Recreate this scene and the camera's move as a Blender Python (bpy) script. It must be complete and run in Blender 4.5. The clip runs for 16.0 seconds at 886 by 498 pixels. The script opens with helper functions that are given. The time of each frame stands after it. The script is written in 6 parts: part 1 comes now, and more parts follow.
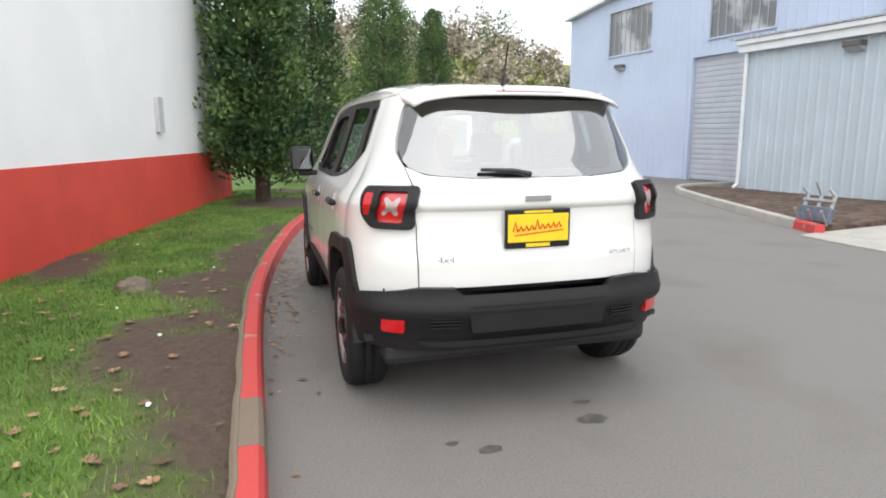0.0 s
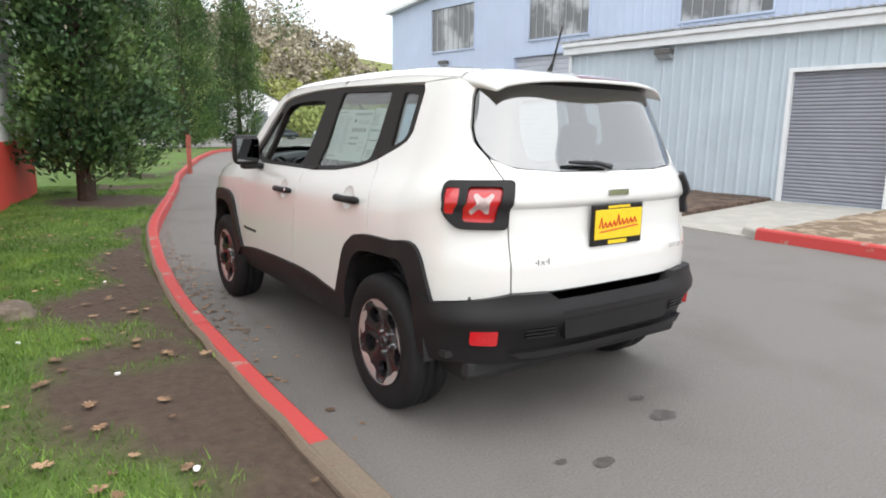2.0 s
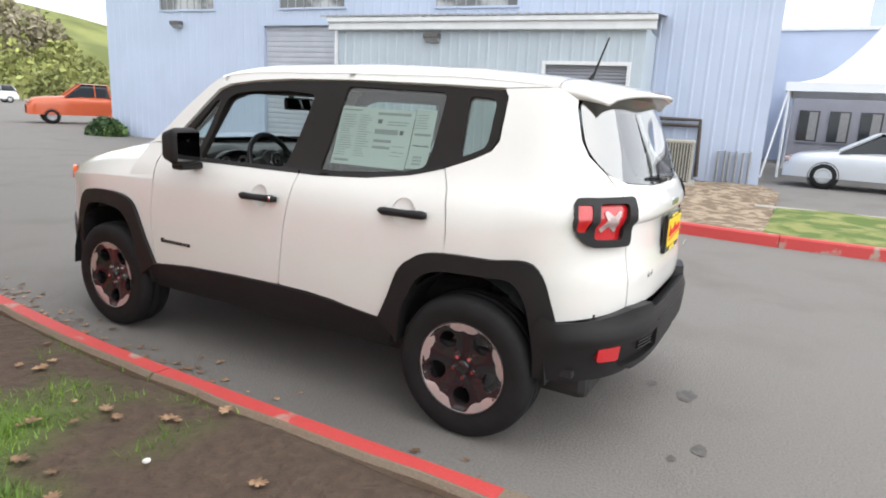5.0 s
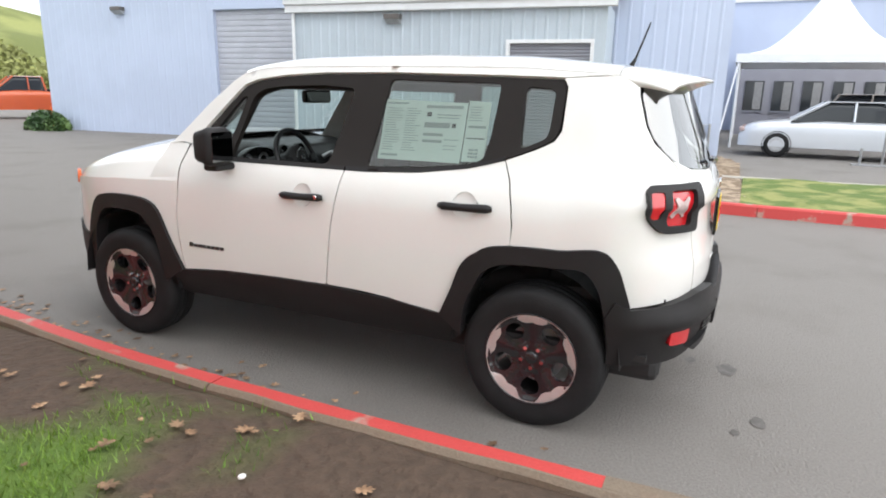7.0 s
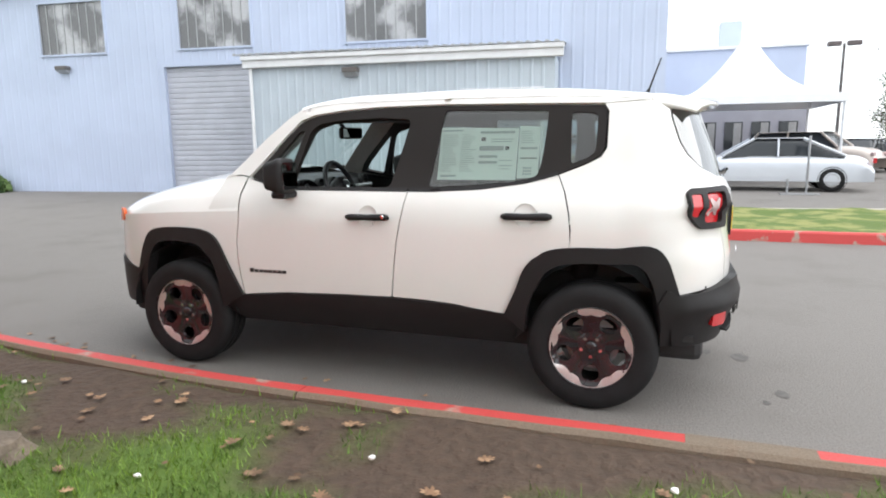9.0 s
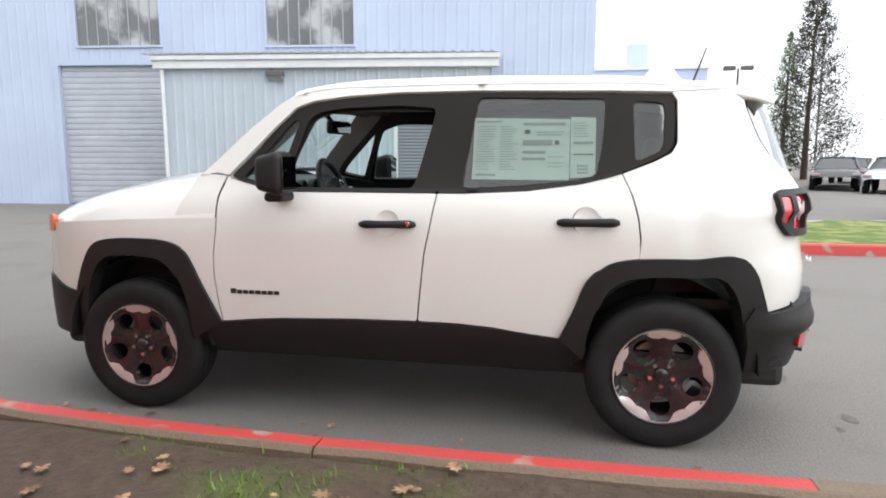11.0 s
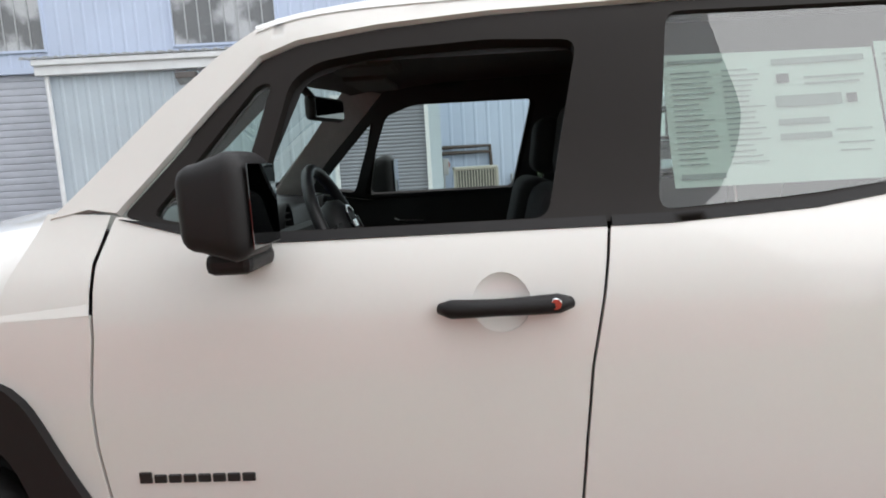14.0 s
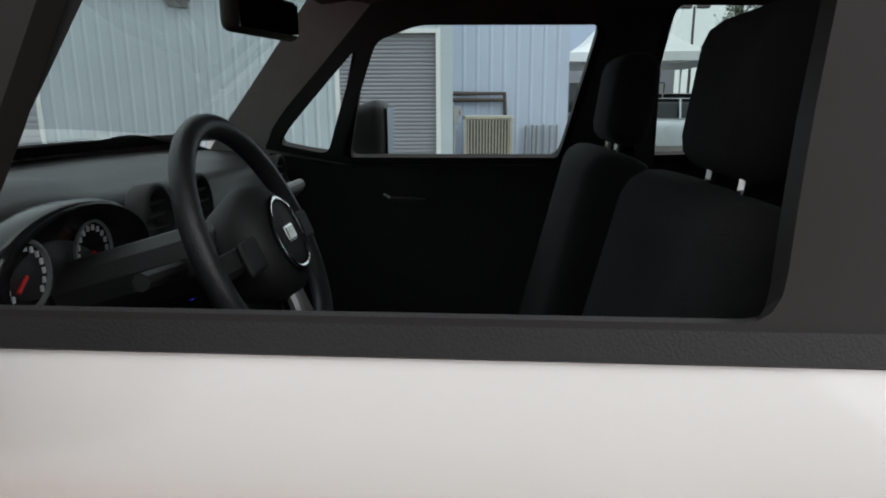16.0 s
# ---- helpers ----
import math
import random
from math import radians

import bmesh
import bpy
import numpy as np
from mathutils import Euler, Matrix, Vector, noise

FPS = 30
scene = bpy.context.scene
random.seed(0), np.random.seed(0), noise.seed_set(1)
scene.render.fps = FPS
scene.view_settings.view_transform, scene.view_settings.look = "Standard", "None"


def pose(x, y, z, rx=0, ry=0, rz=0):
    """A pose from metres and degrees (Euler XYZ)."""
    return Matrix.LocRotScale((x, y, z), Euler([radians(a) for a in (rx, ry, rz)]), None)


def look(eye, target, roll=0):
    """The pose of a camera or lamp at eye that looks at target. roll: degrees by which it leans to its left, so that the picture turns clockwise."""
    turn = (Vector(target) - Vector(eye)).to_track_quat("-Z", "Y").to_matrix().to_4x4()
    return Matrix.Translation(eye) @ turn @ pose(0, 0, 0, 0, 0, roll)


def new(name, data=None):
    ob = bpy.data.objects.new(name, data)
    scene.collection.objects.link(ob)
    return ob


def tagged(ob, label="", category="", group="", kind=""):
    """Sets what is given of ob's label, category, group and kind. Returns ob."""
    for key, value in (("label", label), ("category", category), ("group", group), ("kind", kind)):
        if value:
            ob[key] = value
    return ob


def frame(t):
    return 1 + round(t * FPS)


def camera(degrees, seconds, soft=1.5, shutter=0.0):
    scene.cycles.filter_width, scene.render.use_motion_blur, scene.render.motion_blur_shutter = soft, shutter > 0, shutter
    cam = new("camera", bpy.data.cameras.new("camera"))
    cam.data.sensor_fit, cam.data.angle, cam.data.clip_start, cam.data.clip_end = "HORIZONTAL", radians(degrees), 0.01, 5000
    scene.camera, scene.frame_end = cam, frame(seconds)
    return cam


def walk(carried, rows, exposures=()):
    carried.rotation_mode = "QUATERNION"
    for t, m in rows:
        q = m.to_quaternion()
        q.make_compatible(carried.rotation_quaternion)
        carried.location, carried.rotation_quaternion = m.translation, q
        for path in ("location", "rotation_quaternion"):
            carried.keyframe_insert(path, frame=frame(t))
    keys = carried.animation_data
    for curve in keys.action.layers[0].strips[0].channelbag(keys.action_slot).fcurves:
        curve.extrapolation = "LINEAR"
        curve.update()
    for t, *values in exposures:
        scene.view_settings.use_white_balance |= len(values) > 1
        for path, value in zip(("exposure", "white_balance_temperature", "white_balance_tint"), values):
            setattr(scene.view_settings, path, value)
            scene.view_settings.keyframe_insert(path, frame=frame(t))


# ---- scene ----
cam = camera(70, 16.0, soft=1.9)
PATH = [
    (0, (-1.299, -3.499, 1.398), (-0.747, -1.609, 1.048), -0.20),
    (0.5, (-1.542, -3.334, 1.401), (-0.803, -1.498, 1.107), -0.09),
    (1, (-1.814, -3.115, 1.370), (-0.838, -1.389, 1.103), -0.17),
    (1.5, (-2.055, -2.850, 1.336), (-1.046, -1.167, 0.952), 0.99),
    (2, (-2.325, -2.635, 1.370), (-1.205, -1.019, 1.003), 0.80),
    (2.5, (-2.590, -2.409, 1.419), (-1.324, -0.906, 1.046), -0.39),
    (3, (-2.815, -2.126, 1.450), (-1.468, -0.700, 1.058), -1.30),
    (5.5, (-3.380, -1.051, 1.516), (-1.621, -0.195, 1.100), 1.97),
    (6, (-3.439, -0.916, 1.549), (-1.668, -0.080, 1.143), -0.80),
    (6.5, (-3.363, -0.820, 1.509), (-1.617, 0.016, 1.006), -0.99),
    (7, (-3.506, -0.740, 1.527), (-1.737, 0.059, 1.044), 1.09),
    (7.5, (-3.843, -0.734, 1.505), (-2.033, -0.011, 1.057), 1.14),
    (8, (-3.957, -0.609, 1.460), (-2.103, 0.032, 1.073), 0.68),
    (8.5, (-4.101, -0.489, 1.416), (-2.246, 0.151, 1.033), -0.44),
    (9, (-4.105, -0.293, 1.394), (-2.236, 0.340, 1.067), -0.66),
    (11.5, (-3.507, 0.681, 1.285), (-1.546, 0.941, 0.992), -1.53),
    (12, (-3.289, 0.878, 1.294), (-1.322, 1.069, 0.984), -3.66),
    (12.5, (-3.021, 0.985, 1.275), (-1.052, 1.143, 0.962), -3.20),
    (13, (-2.717, 1.057, 1.280), (-0.749, 1.246, 0.979), -1.32),
    (13.5, (-2.421, 1.172, 1.266), (-0.446, 1.335, 0.996), -2.71),
    (14, (-2.118, 1.282, 1.288), (-0.142, 1.415, 1.008), -3.37),
    (14.5, (-1.769, 1.283, 1.302), (0.201, 1.468, 1.011), -1.13),
    (15, (-1.552, 1.295, 1.308), (0.410, 1.461, 0.948), -0.93),
    (15.5, (-1.374, 1.353, 1.313), (0.576, 1.449, 0.856), -1.16),
    (16, (-1.226, 1.353, 1.306), (0.721, 1.499, 0.863), -0.28),
]
walk(cam, [(t, look(eye, target, roll)) for t, eye, target, roll in PATH], exposures=[(0, 0.54), (3, 0.52), (7, 0.70), (12.5, 0.70), (14, 0.43), (15, 0.30), (16, 0.17)])
from mathutils.geometry import delaunay_2d_cdt

# ---- light ----
world = bpy.data.worlds.new("world")
scene.world = world
world.use_nodes = True
wn = world.node_tree
sky = wn.nodes.new("ShaderNodeTexSky")
sky.sky_type = "NISHITA"
sky.sun_disc = False
sky.sun_elevation, sky.sun_rotation = radians(42), radians(200)
cloud = wn.nodes.new("ShaderNodeMix")
cloud.data_type = "RGBA"
cloud.inputs["Factor"].default_value = 0.86
cloud.inputs["B"].default_value = (9.2, 9.5, 9.9, 1)
wn.links.new(sky.outputs[0], cloud.inputs["A"])
wn.links.new(cloud.outputs["Result"], wn.nodes["Background"].inputs["Color"])
wn.nodes["Background"].inputs["Strength"].default_value = 0.12
sun = new("sun", bpy.data.lights.new("sun", "SUN"))
sun.data.energy, sun.data.angle, sun.data.color = 1.6, radians(95), (1, 0.98, 0.945)
sun.matrix_world = look((-4, -12, 17), (0, 0, 0))

# ---- materials ----


def mat(name, color, rough=0.5, metal=0.0, vary=0.12, scale=8.0, bump=0.0, bscale=60.0, coat=0.0, second=None, mix=(0.45, 0.6), emit=0.0, island=0.0, spec=0.5):
    m = bpy.data.materials.new(name)
    m.use_nodes = True
    nt = m.node_tree
    b = nt.nodes["Principled BSDF"]
    b.inputs["Roughness"].default_value, b.inputs["Metallic"].default_value = rough, metal
    b.inputs["Coat Weight"].default_value = coat
    b.inputs["Specular IOR Level"].default_value = spec
    b.inputs["Coat Roughness"].default_value = 0.05
    tc = nt.nodes.new("ShaderNodeTexCoord")
    n1 = nt.nodes.new("ShaderNodeTexNoise")
    n1.inputs["Scale"].default_value, n1.inputs["Detail"].default_value = scale, 6
    nt.links.new(tc.outputs["Object"], n1.inputs["Vector"])
    ramp = nt.nodes.new("ShaderNodeMapRange")
    ramp.inputs["From Min"].default_value, ramp.inputs["From Max"].default_value = mix
    nt.links.new(n1.outputs["Fac"], ramp.inputs["Value"])
    mx = nt.nodes.new("ShaderNodeMix")
    mx.data_type = "RGBA"
    dark = tuple(c * (1 - vary) for c in color)
    mx.inputs["A"].default_value = (*dark, 1)
    mx.inputs["B"].default_value = (*(second or color), 1)
    nt.links.new(ramp.outputs["Result"], mx.inputs["Factor"])
    out = mx.outputs["Result"]
    n2 = nt.nodes.new("ShaderNodeTexNoise")
    n2.inputs["Scale"].default_value, n2.inputs["Detail"].default_value = bscale, 8
    nt.links.new(tc.outputs["Object"], n2.inputs["Vector"])
    if vary:
        hs = nt.nodes.new("ShaderNodeHueSaturation")
        mr = nt.nodes.new("ShaderNodeMapRange")
        mr.inputs["To Min"].default_value, mr.inputs["To Max"].default_value = 1 - vary, 1 + vary
        nt.links.new(n2.outputs["Fac"], mr.inputs["Value"])
        nt.links.new(mr.outputs["Result"], hs.inputs["Value"])
        nt.links.new(out, hs.inputs["Color"])
        out = hs.outputs["Color"]
        if island:
            g = nt.nodes.new("ShaderNodeNewGeometry")
            h2 = nt.nodes.new("ShaderNodeHueSaturation")
            m3 = nt.nodes.new("ShaderNodeMapRange")
            m3.inputs["To Min"].default_value, m3.inputs["To Max"].default_value = 1 - island, 1 + island
            nt.links.new(g.outputs["Random Per Island"], m3.inputs["Value"])
            nt.links.new(m3.outputs["Result"], h2.inputs["Value"])
            nt.links.new(out, h2.inputs["Color"])
            out = h2.outputs["Color"]
    nt.links.new(out, b.inputs["Base Color"])
    if bump:
        bp = nt.nodes.new("ShaderNodeBump")
        bp.inputs["Strength"].default_value, bp.inputs["Distance"].default_value = bump, 0.01
        nt.links.new(n2.outputs["Fac"], bp.inputs["Height"])
        nt.links.new(bp.outputs["Normal"], b.inputs["Normal"])
    if emit:
        b.inputs["Emission Color"].default_value = (*color, 1)
        b.inputs["Emission Strength"].default_value = emit
    return m


def glass_mat(name, color, rough=0.0, clear=0.6, gloss=0.06):
    """Thin tinted sheet: some of the light passes, the rest is mirrored by the angle."""
    m = bpy.data.materials.new(name)
    m.use_nodes = True
    nt = m.node_tree
    nt.nodes.remove(nt.nodes["Principled BSDF"])
    t = nt.nodes.new("ShaderNodeBsdfTransparent")
    t.inputs["Color"].default_value = (*[c * clear for c in color], 1)
    g = nt.nodes.new("ShaderNodeBsdfGlossy")
    g.inputs["Roughness"].default_value = rough
    lw = nt.nodes.new("ShaderNodeLayerWeight")
    lw.inputs["Blend"].default_value = 0.5
    pw = nt.nodes.new("ShaderNodeMath")
    pw.operation, pw.inputs[1].default_value = "POWER", 3.0
    nt.links.new(lw.outputs["Facing"], pw.inputs[0])
    f = nt.nodes.new("ShaderNodeMapRange")
    f.inputs["To Min"].default_value, f.inputs["To Max"].default_value = gloss, 0.95
    nt.links.new(pw.outputs[0], f.inputs["Value"])
    mx = nt.nodes.new("ShaderNodeMixShader")
    nt.links.new(f.outputs["Result"], mx.inputs[0])
    nt.links.new(t.outputs[0], mx.inputs[1])
    nt.links.new(g.outputs[0], mx.inputs[2])
    nt.links.new(mx.outputs[0], nt.nodes["Material Output"].inputs["Surface"])
    return m


PAINT = mat("white_car_paint", (0.76, 0.75, 0.725), 0.30, 0, 0.012, 3, coat=1.0)
BLACKPLAST = mat("grained_black_plastic", (0.016, 0.015, 0.016), 0.5, 0, 0.15, 6, 0.12, 400, spec=0.3)
GLOSSBLACK = mat("gloss_black", (0.012, 0.012, 0.013), 0.18, 0, 0.05, 4)
PILLAR = mat("matt_black_pillar_film", (0.019, 0.016, 0.015), 0.5, 0, 0.05, 4, spec=0.2)
RUBBER = mat("tyre_rubber", (0.013, 0.013, 0.014), 0.7, 0, 0.2, 10, 0.2, 120, spec=0.3)
ALLOY = mat("machined_alloy", (0.72, 0.70, 0.68), 0.38, 0.7, 0.05, 20)
DARKALLOY = mat("dark_grey_alloy_paint", (0.03, 0.028, 0.031), 0.2, 0.3, 0.08, 12, coat=0.5)
CHROME = mat("chrome", (0.75, 0.75, 0.76), 0.12, 1.0, 0.0)
RED_LENS = mat("red_lamp_lens", (0.55, 0.012, 0.018), 0.12, 0, 0.1, 30, coat=1)
PALE_LENS = mat("pale_lamp_cross", (0.52, 0.40, 0.39), 0.2, 0.3, 0.1, 30)
AMBER = mat("amber_lens", (0.75, 0.13, 0.02), 0.15, 0, 0.1, 30)
YELLOW = mat("yellow_plate_card", (0.86, 0.60, 0.02), 0.4, 0, 0.05, 20)
REDINK = mat("red_ink", (0.6, 0.02, 0.02), 0.5, 0, 0.05)
BLACKINK = mat("black_ink", (0.02, 0.02, 0.02), 0.5, 0, 0.05)
GREYINK = mat("grey_ink", (0.30, 0.34, 0.33), 0.6, 0, 0.1)
PAPER = mat("pale_green_white_paper", (0.66, 0.73, 0.69), 0.7, 0, 0.03, 10)
INTERIOR = mat("charcoal_interior_plastic", (0.018, 0.018, 0.019), 0.6, 0, 0.15, 10, 0.15, 300)
SEATCLOTH = mat("black_seat_cloth", (0.008, 0.008, 0.009), 0.9, 0, 0.2, 20, 0.3, 400)
HEADLINER = mat("grey_headliner", (0.11, 0.095, 0.09), 0.9, 0, 0.06, 20, 0.1, 300)
PALETRIM = mat("pale_grey_pillar_trim", (0.50, 0.48, 0.46), 0.7, 0, 0.06, 20)
LEATHER = mat("black_leather", (0.022, 0.022, 0.024), 0.42, 0, 0.15, 20, 0.15, 250)
SILVERTRIM = mat("satin_silver_trim", (0.45, 0.45, 0.46), 0.35, 0.7, 0.05)
WINGLASS = glass_mat("side_glass", (0.84, 0.95, 0.91), 0.0, 0.92)
REARSIDE = glass_mat("rear_side_glass", (0.70, 0.82, 0.78), 0.0, 0.8, 0.17)
TINTGLASS = glass_mat("rear_glass", (0.80, 0.90, 0.88), 0.0, 0.72, 0.34)
MIRROR = mat("mirror_glass", (0.16, 0.165, 0.17), 0.02, 1.0, 0.0)
BLUEWALL = mat("pale_blue_metal_siding", (0.48, 0.55, 0.70), 0.55, 0, 0.05, 0.6, 0.05, 30)
ANNEXWALL = mat("pale_blue_grey_siding", (0.47, 0.54, 0.60), 0.55, 0, 0.06, 0.8, 0.05, 30)
WHITETRIM = mat("white_painted_trim", (0.74, 0.76, 0.78), 0.5, 0, 0.06, 3)
GREYDOOR = mat("grey_roller_door", (0.25, 0.26, 0.30), 0.5, 0, 0.05, 2)
PALEDOOR = mat("pale_roller_door", (0.46, 0.48, 0.54), 0.5, 0, 0.07, 2)
CORRUGLASS = mat("translucent_corrugated_sheet", (0.30, 0.31, 0.32), 0.15, 0, 0.5, 1.2, second=(0.45, 0.46, 0.48))
WHITEWALL = mat("white_painted_wall", (0.9, 0.9, 0.89), 0.7, 0, 0.03, 1.0, 0.1, 40)
REDWALL = mat("red_painted_block", (0.68, 0.068, 0.046), 0.65, 0, 0.10, 1.5, 0.25, 40)
ASPHALT = mat("worn_asphalt", (0.262, 0.244, 0.226), 0.8, 0, 0.30, 0.9, 0.9, 75, second=(0.15, 0.137, 0.124), mix=(0.52, 0.74))
CONCRETE = mat("concrete", (0.42, 0.40, 0.36), 0.85, 0, 0.12, 3, 0.25, 120)
KERBRED = mat("worn_red_kerb_paint", (0.60, 0.065, 0.06), 0.6, 0, 0.16, 4.5, 0.3, 90, second=(0.36, 0.27, 0.22), mix=(0.60, 0.68))
KERBBARE = mat("soiled_bare_concrete", (0.27, 0.21, 0.155), 0.9, 0, 0.3, 9, 0.5, 90, second=(0.19, 0.14, 0.10))
MUD = mat("damp_bare_soil", (0.085, 0.052, 0.034), 0.9, 0, 0.3, 6, 0.7, 60, second=(0.13, 0.085, 0.06))
BARK = mat("bark", (0.07, 0.045, 0.03), 0.9, 0, 0.3, 12, 0.6, 60)
GREENLEAF = mat("conifer_scale_leaf", (0.05, 0.115, 0.035), 0.55, 0, 0.3, 1.0, second=(0.12, 0.20, 0.055), island=0.5)
DARKLEAF = mat("dense_cypress_leaf", (0.055, 0.125, 0.03), 0.6, 0, 0.3, 0.6, second=(0.11, 0.19, 0.05), island=0.4)
GRASS = mat("grass_blade", (0.10, 0.20, 0.025), 0.55, 0, 0.2, 2.0, second=(0.17, 0.28, 0.042), island=0.35)
DRYLEAF = mat("dry_oak_leaf", (0.27, 0.155, 0.085), 0.75, 0, 0.3, 15, second=(0.38, 0.24, 0.14), island=0.55)
HILLSCRUB = mat("spring_scrub", (0.27, 0.29, 0.10), 0.9, 0, 0.2, 0.06, second=(0.36, 0.38, 0.13), island=0.4)
HILLBARE = mat("bare_branch_scrub", (0.34, 0.30, 0.22), 0.9, 0, 0.2, 0.08, island=0.4)
SILVERPAINT = mat("silver_car_paint", (0.55, 0.58, 0.62), 0.3, 0.3, 0.02, 3, coat=0.6)
ORANGEPAINT = mat("orange_red_car_paint", (0.55, 0.09, 0.02), 0.3, 0, 0.03, 3, coat=0.6)
DARKPAINT = mat("black_car_paint", (0.02, 0.021, 0.025), 0.25, 0, 0.03, 3, coat=0.6)
CARGLASS = mat("dark_car_glass", (0.03, 0.035, 0.04), 0.08, 0, 0.0)
TENT = mat("white_tent_fabric", (0.82, 0.83, 0.85), 0.6, 0, 0.03, 2)
ACMETAL = mat("beige_unit_casing", (0.42, 0.41, 0.36), 0.5, 0.1, 0.08, 8)
STEEL = mat("galvanised_steel", (0.42, 0.43, 0.44), 0.45, 0.8, 0.1, 10)
WOOD = mat("weathered_pallet_wood", (0.42, 0.32, 0.20), 0.85, 0, 0.2, 12, 0.3, 60)
ORANGECONE = mat("orange_cone_plastic", (0.75, 0.13, 0.02), 0.5, 0, 0.05)

# ---- building blocks ----


def thing(name, label, category, group="", kind="", at=(0, 0, 0), rz=0.0):
    ob = new(name)
    ob.empty_display_size = 0.1
    ob.matrix_basis = pose(*at, 0, 0, rz)
    return tagged(ob, label, category, group, kind)


def part(name, bm, material, parent=None, label="", smooth=False):
    me = bpy.data.meshes.new(name)
    if smooth:
        for f in bm.faces:
            f.smooth = True
    bm.normal_update()
    bm.to_mesh(me)
    bm.free()
    me.materials.append(material)
    ob = new(name, me)
    if parent:
        ob.parent = parent
    if label:
        ob["label"] = label
    return ob


def raw(name, verts, faces, material, parent=None, label="", smooth=False):
    me = bpy.data.meshes.new(name)
    me.from_pydata(verts, [], faces)
    if smooth:
        me.polygons.foreach_set("use_smooth", [True] * len(me.polygons))
    me.materials.append(material)
    ob = new(name, me)
    if parent:
        ob.parent = parent
    if label:
        ob["label"] = label
    return ob


def box(x0, x1, y0, y1, z0, z1, bevel=0.0, bm=None, seg=2, m=None):
    own = bmesh.new()
    bmesh.ops.create_cube(own, size=1)
    bmesh.ops.transform(own, matrix=Matrix.Translation(((x0 + x1) / 2, (y0 + y1) / 2, (z0 + z1) / 2)) @ Matrix.Diagonal((x1 - x0, y1 - y0, z1 - z0, 1)), verts=own.verts)
    if bevel:
        bmesh.ops.bevel(own, geom=own.edges[:], offset=bevel, segments=seg, affect="EDGES", profile=0.5)
    if m:
        bmesh.ops.transform(own, matrix=m, verts=own.verts)
    if bm is None:
        return own
    me = bpy.data.meshes.new("tmp")
    own.to_mesh(me)
    own.free()
    bm.from_mesh(me)
    bpy.data.meshes.remove(me)
    return bm


def tube(points, radius, n=10, bm=None, taper=None):
    """A round bar along points."""
    bm = bm or bmesh.new()
    pts = [Vector(p) for p in points]
    rings = []
    for i, p in enumerate(pts):
        d = (pts[min(i + 1, len(pts) - 1)] - pts[max(i - 1, 0)]).normalized()
        a = d.orthogonal().normalized() if not rings else (prev - d * prev.dot(d)).normalized()
        prev = a
        b = d.cross(a)
        r = radius if taper is None else radius + (taper - radius) * i / (len(pts) - 1)
        rings.append([bm.verts.new(p + r * (a * math.cos(2 * math.pi * k / n) + b * math.sin(2 * math.pi * k / n))) for k in range(n)])
    for q, w in zip(rings, rings[1:]):
        for k in range(n):
            bm.faces.new((q[k], q[(k + 1) % n], w[(k + 1) % n], w[k]))
    bm.faces.new(rings[0][::-1])
    bm.faces.new(rings[-1])
    return bm


def lathe(profile, n=32, bm=None, axis="x"):
    """profile: (radius, along) pairs turned round the axis."""
    bm = bm or bmesh.new()
    rings = []
    for r, a in profile:
        ring = []
        for k in range(n):
            c, s = math.cos(2 * math.pi * k / n) * r, math.sin(2 * math.pi * k / n) * r
            ring.append(bm.verts.new((a, c, s) if axis == "x" else (c, s, a)))
        rings.append(ring)
    for q, w in zip(rings, rings[1:]):
        for k in range(n):
            bm.faces.new((q[k], q[(k + 1) % n], w[(k + 1) % n], w[k]))
    return bm


def inside(p, poly):
    x, y = p
    r = False
    for (x0, y0), (x1, y1) in zip(poly, poly[1:] + poly[:1]):
        if (y0 > y) != (y1 > y) and x < (x1 - x0) * (y - y0) / (y1 - y0) + x0:
            r = not r
    return r


def dense(poly, step):
    out = []
    for a, b in zip(poly, poly[1:] + poly[:1]):
        n = max(1, int(math.dist(a, b) / step))
        out += [(a[0] + (b[0] - a[0]) * i / n, a[1] + (b[1] - a[1]) * i / n) for i in range(n)]
    return out


def rounded(poly, r=0.02, n=4):
    """The polygon with its corners rounded off."""
    out = []
    for i, p in enumerate(poly):
        a, b, c = Vector(poly[i - 1]), Vector(p), Vector(poly[(i + 1) % len(poly)])
        u, v = a - b, c - b
        k = min(r, u.length * 0.45, v.length * 0.45)
        s, e = b + u.normalized() * k, b + v.normalized() * k
        for j in range(n + 1):
            t = j / n
            q = s * (1 - t) ** 2 + b * 2 * t * (1 - t) + e * t * t
            out.append((q.x, q.y))
    return out


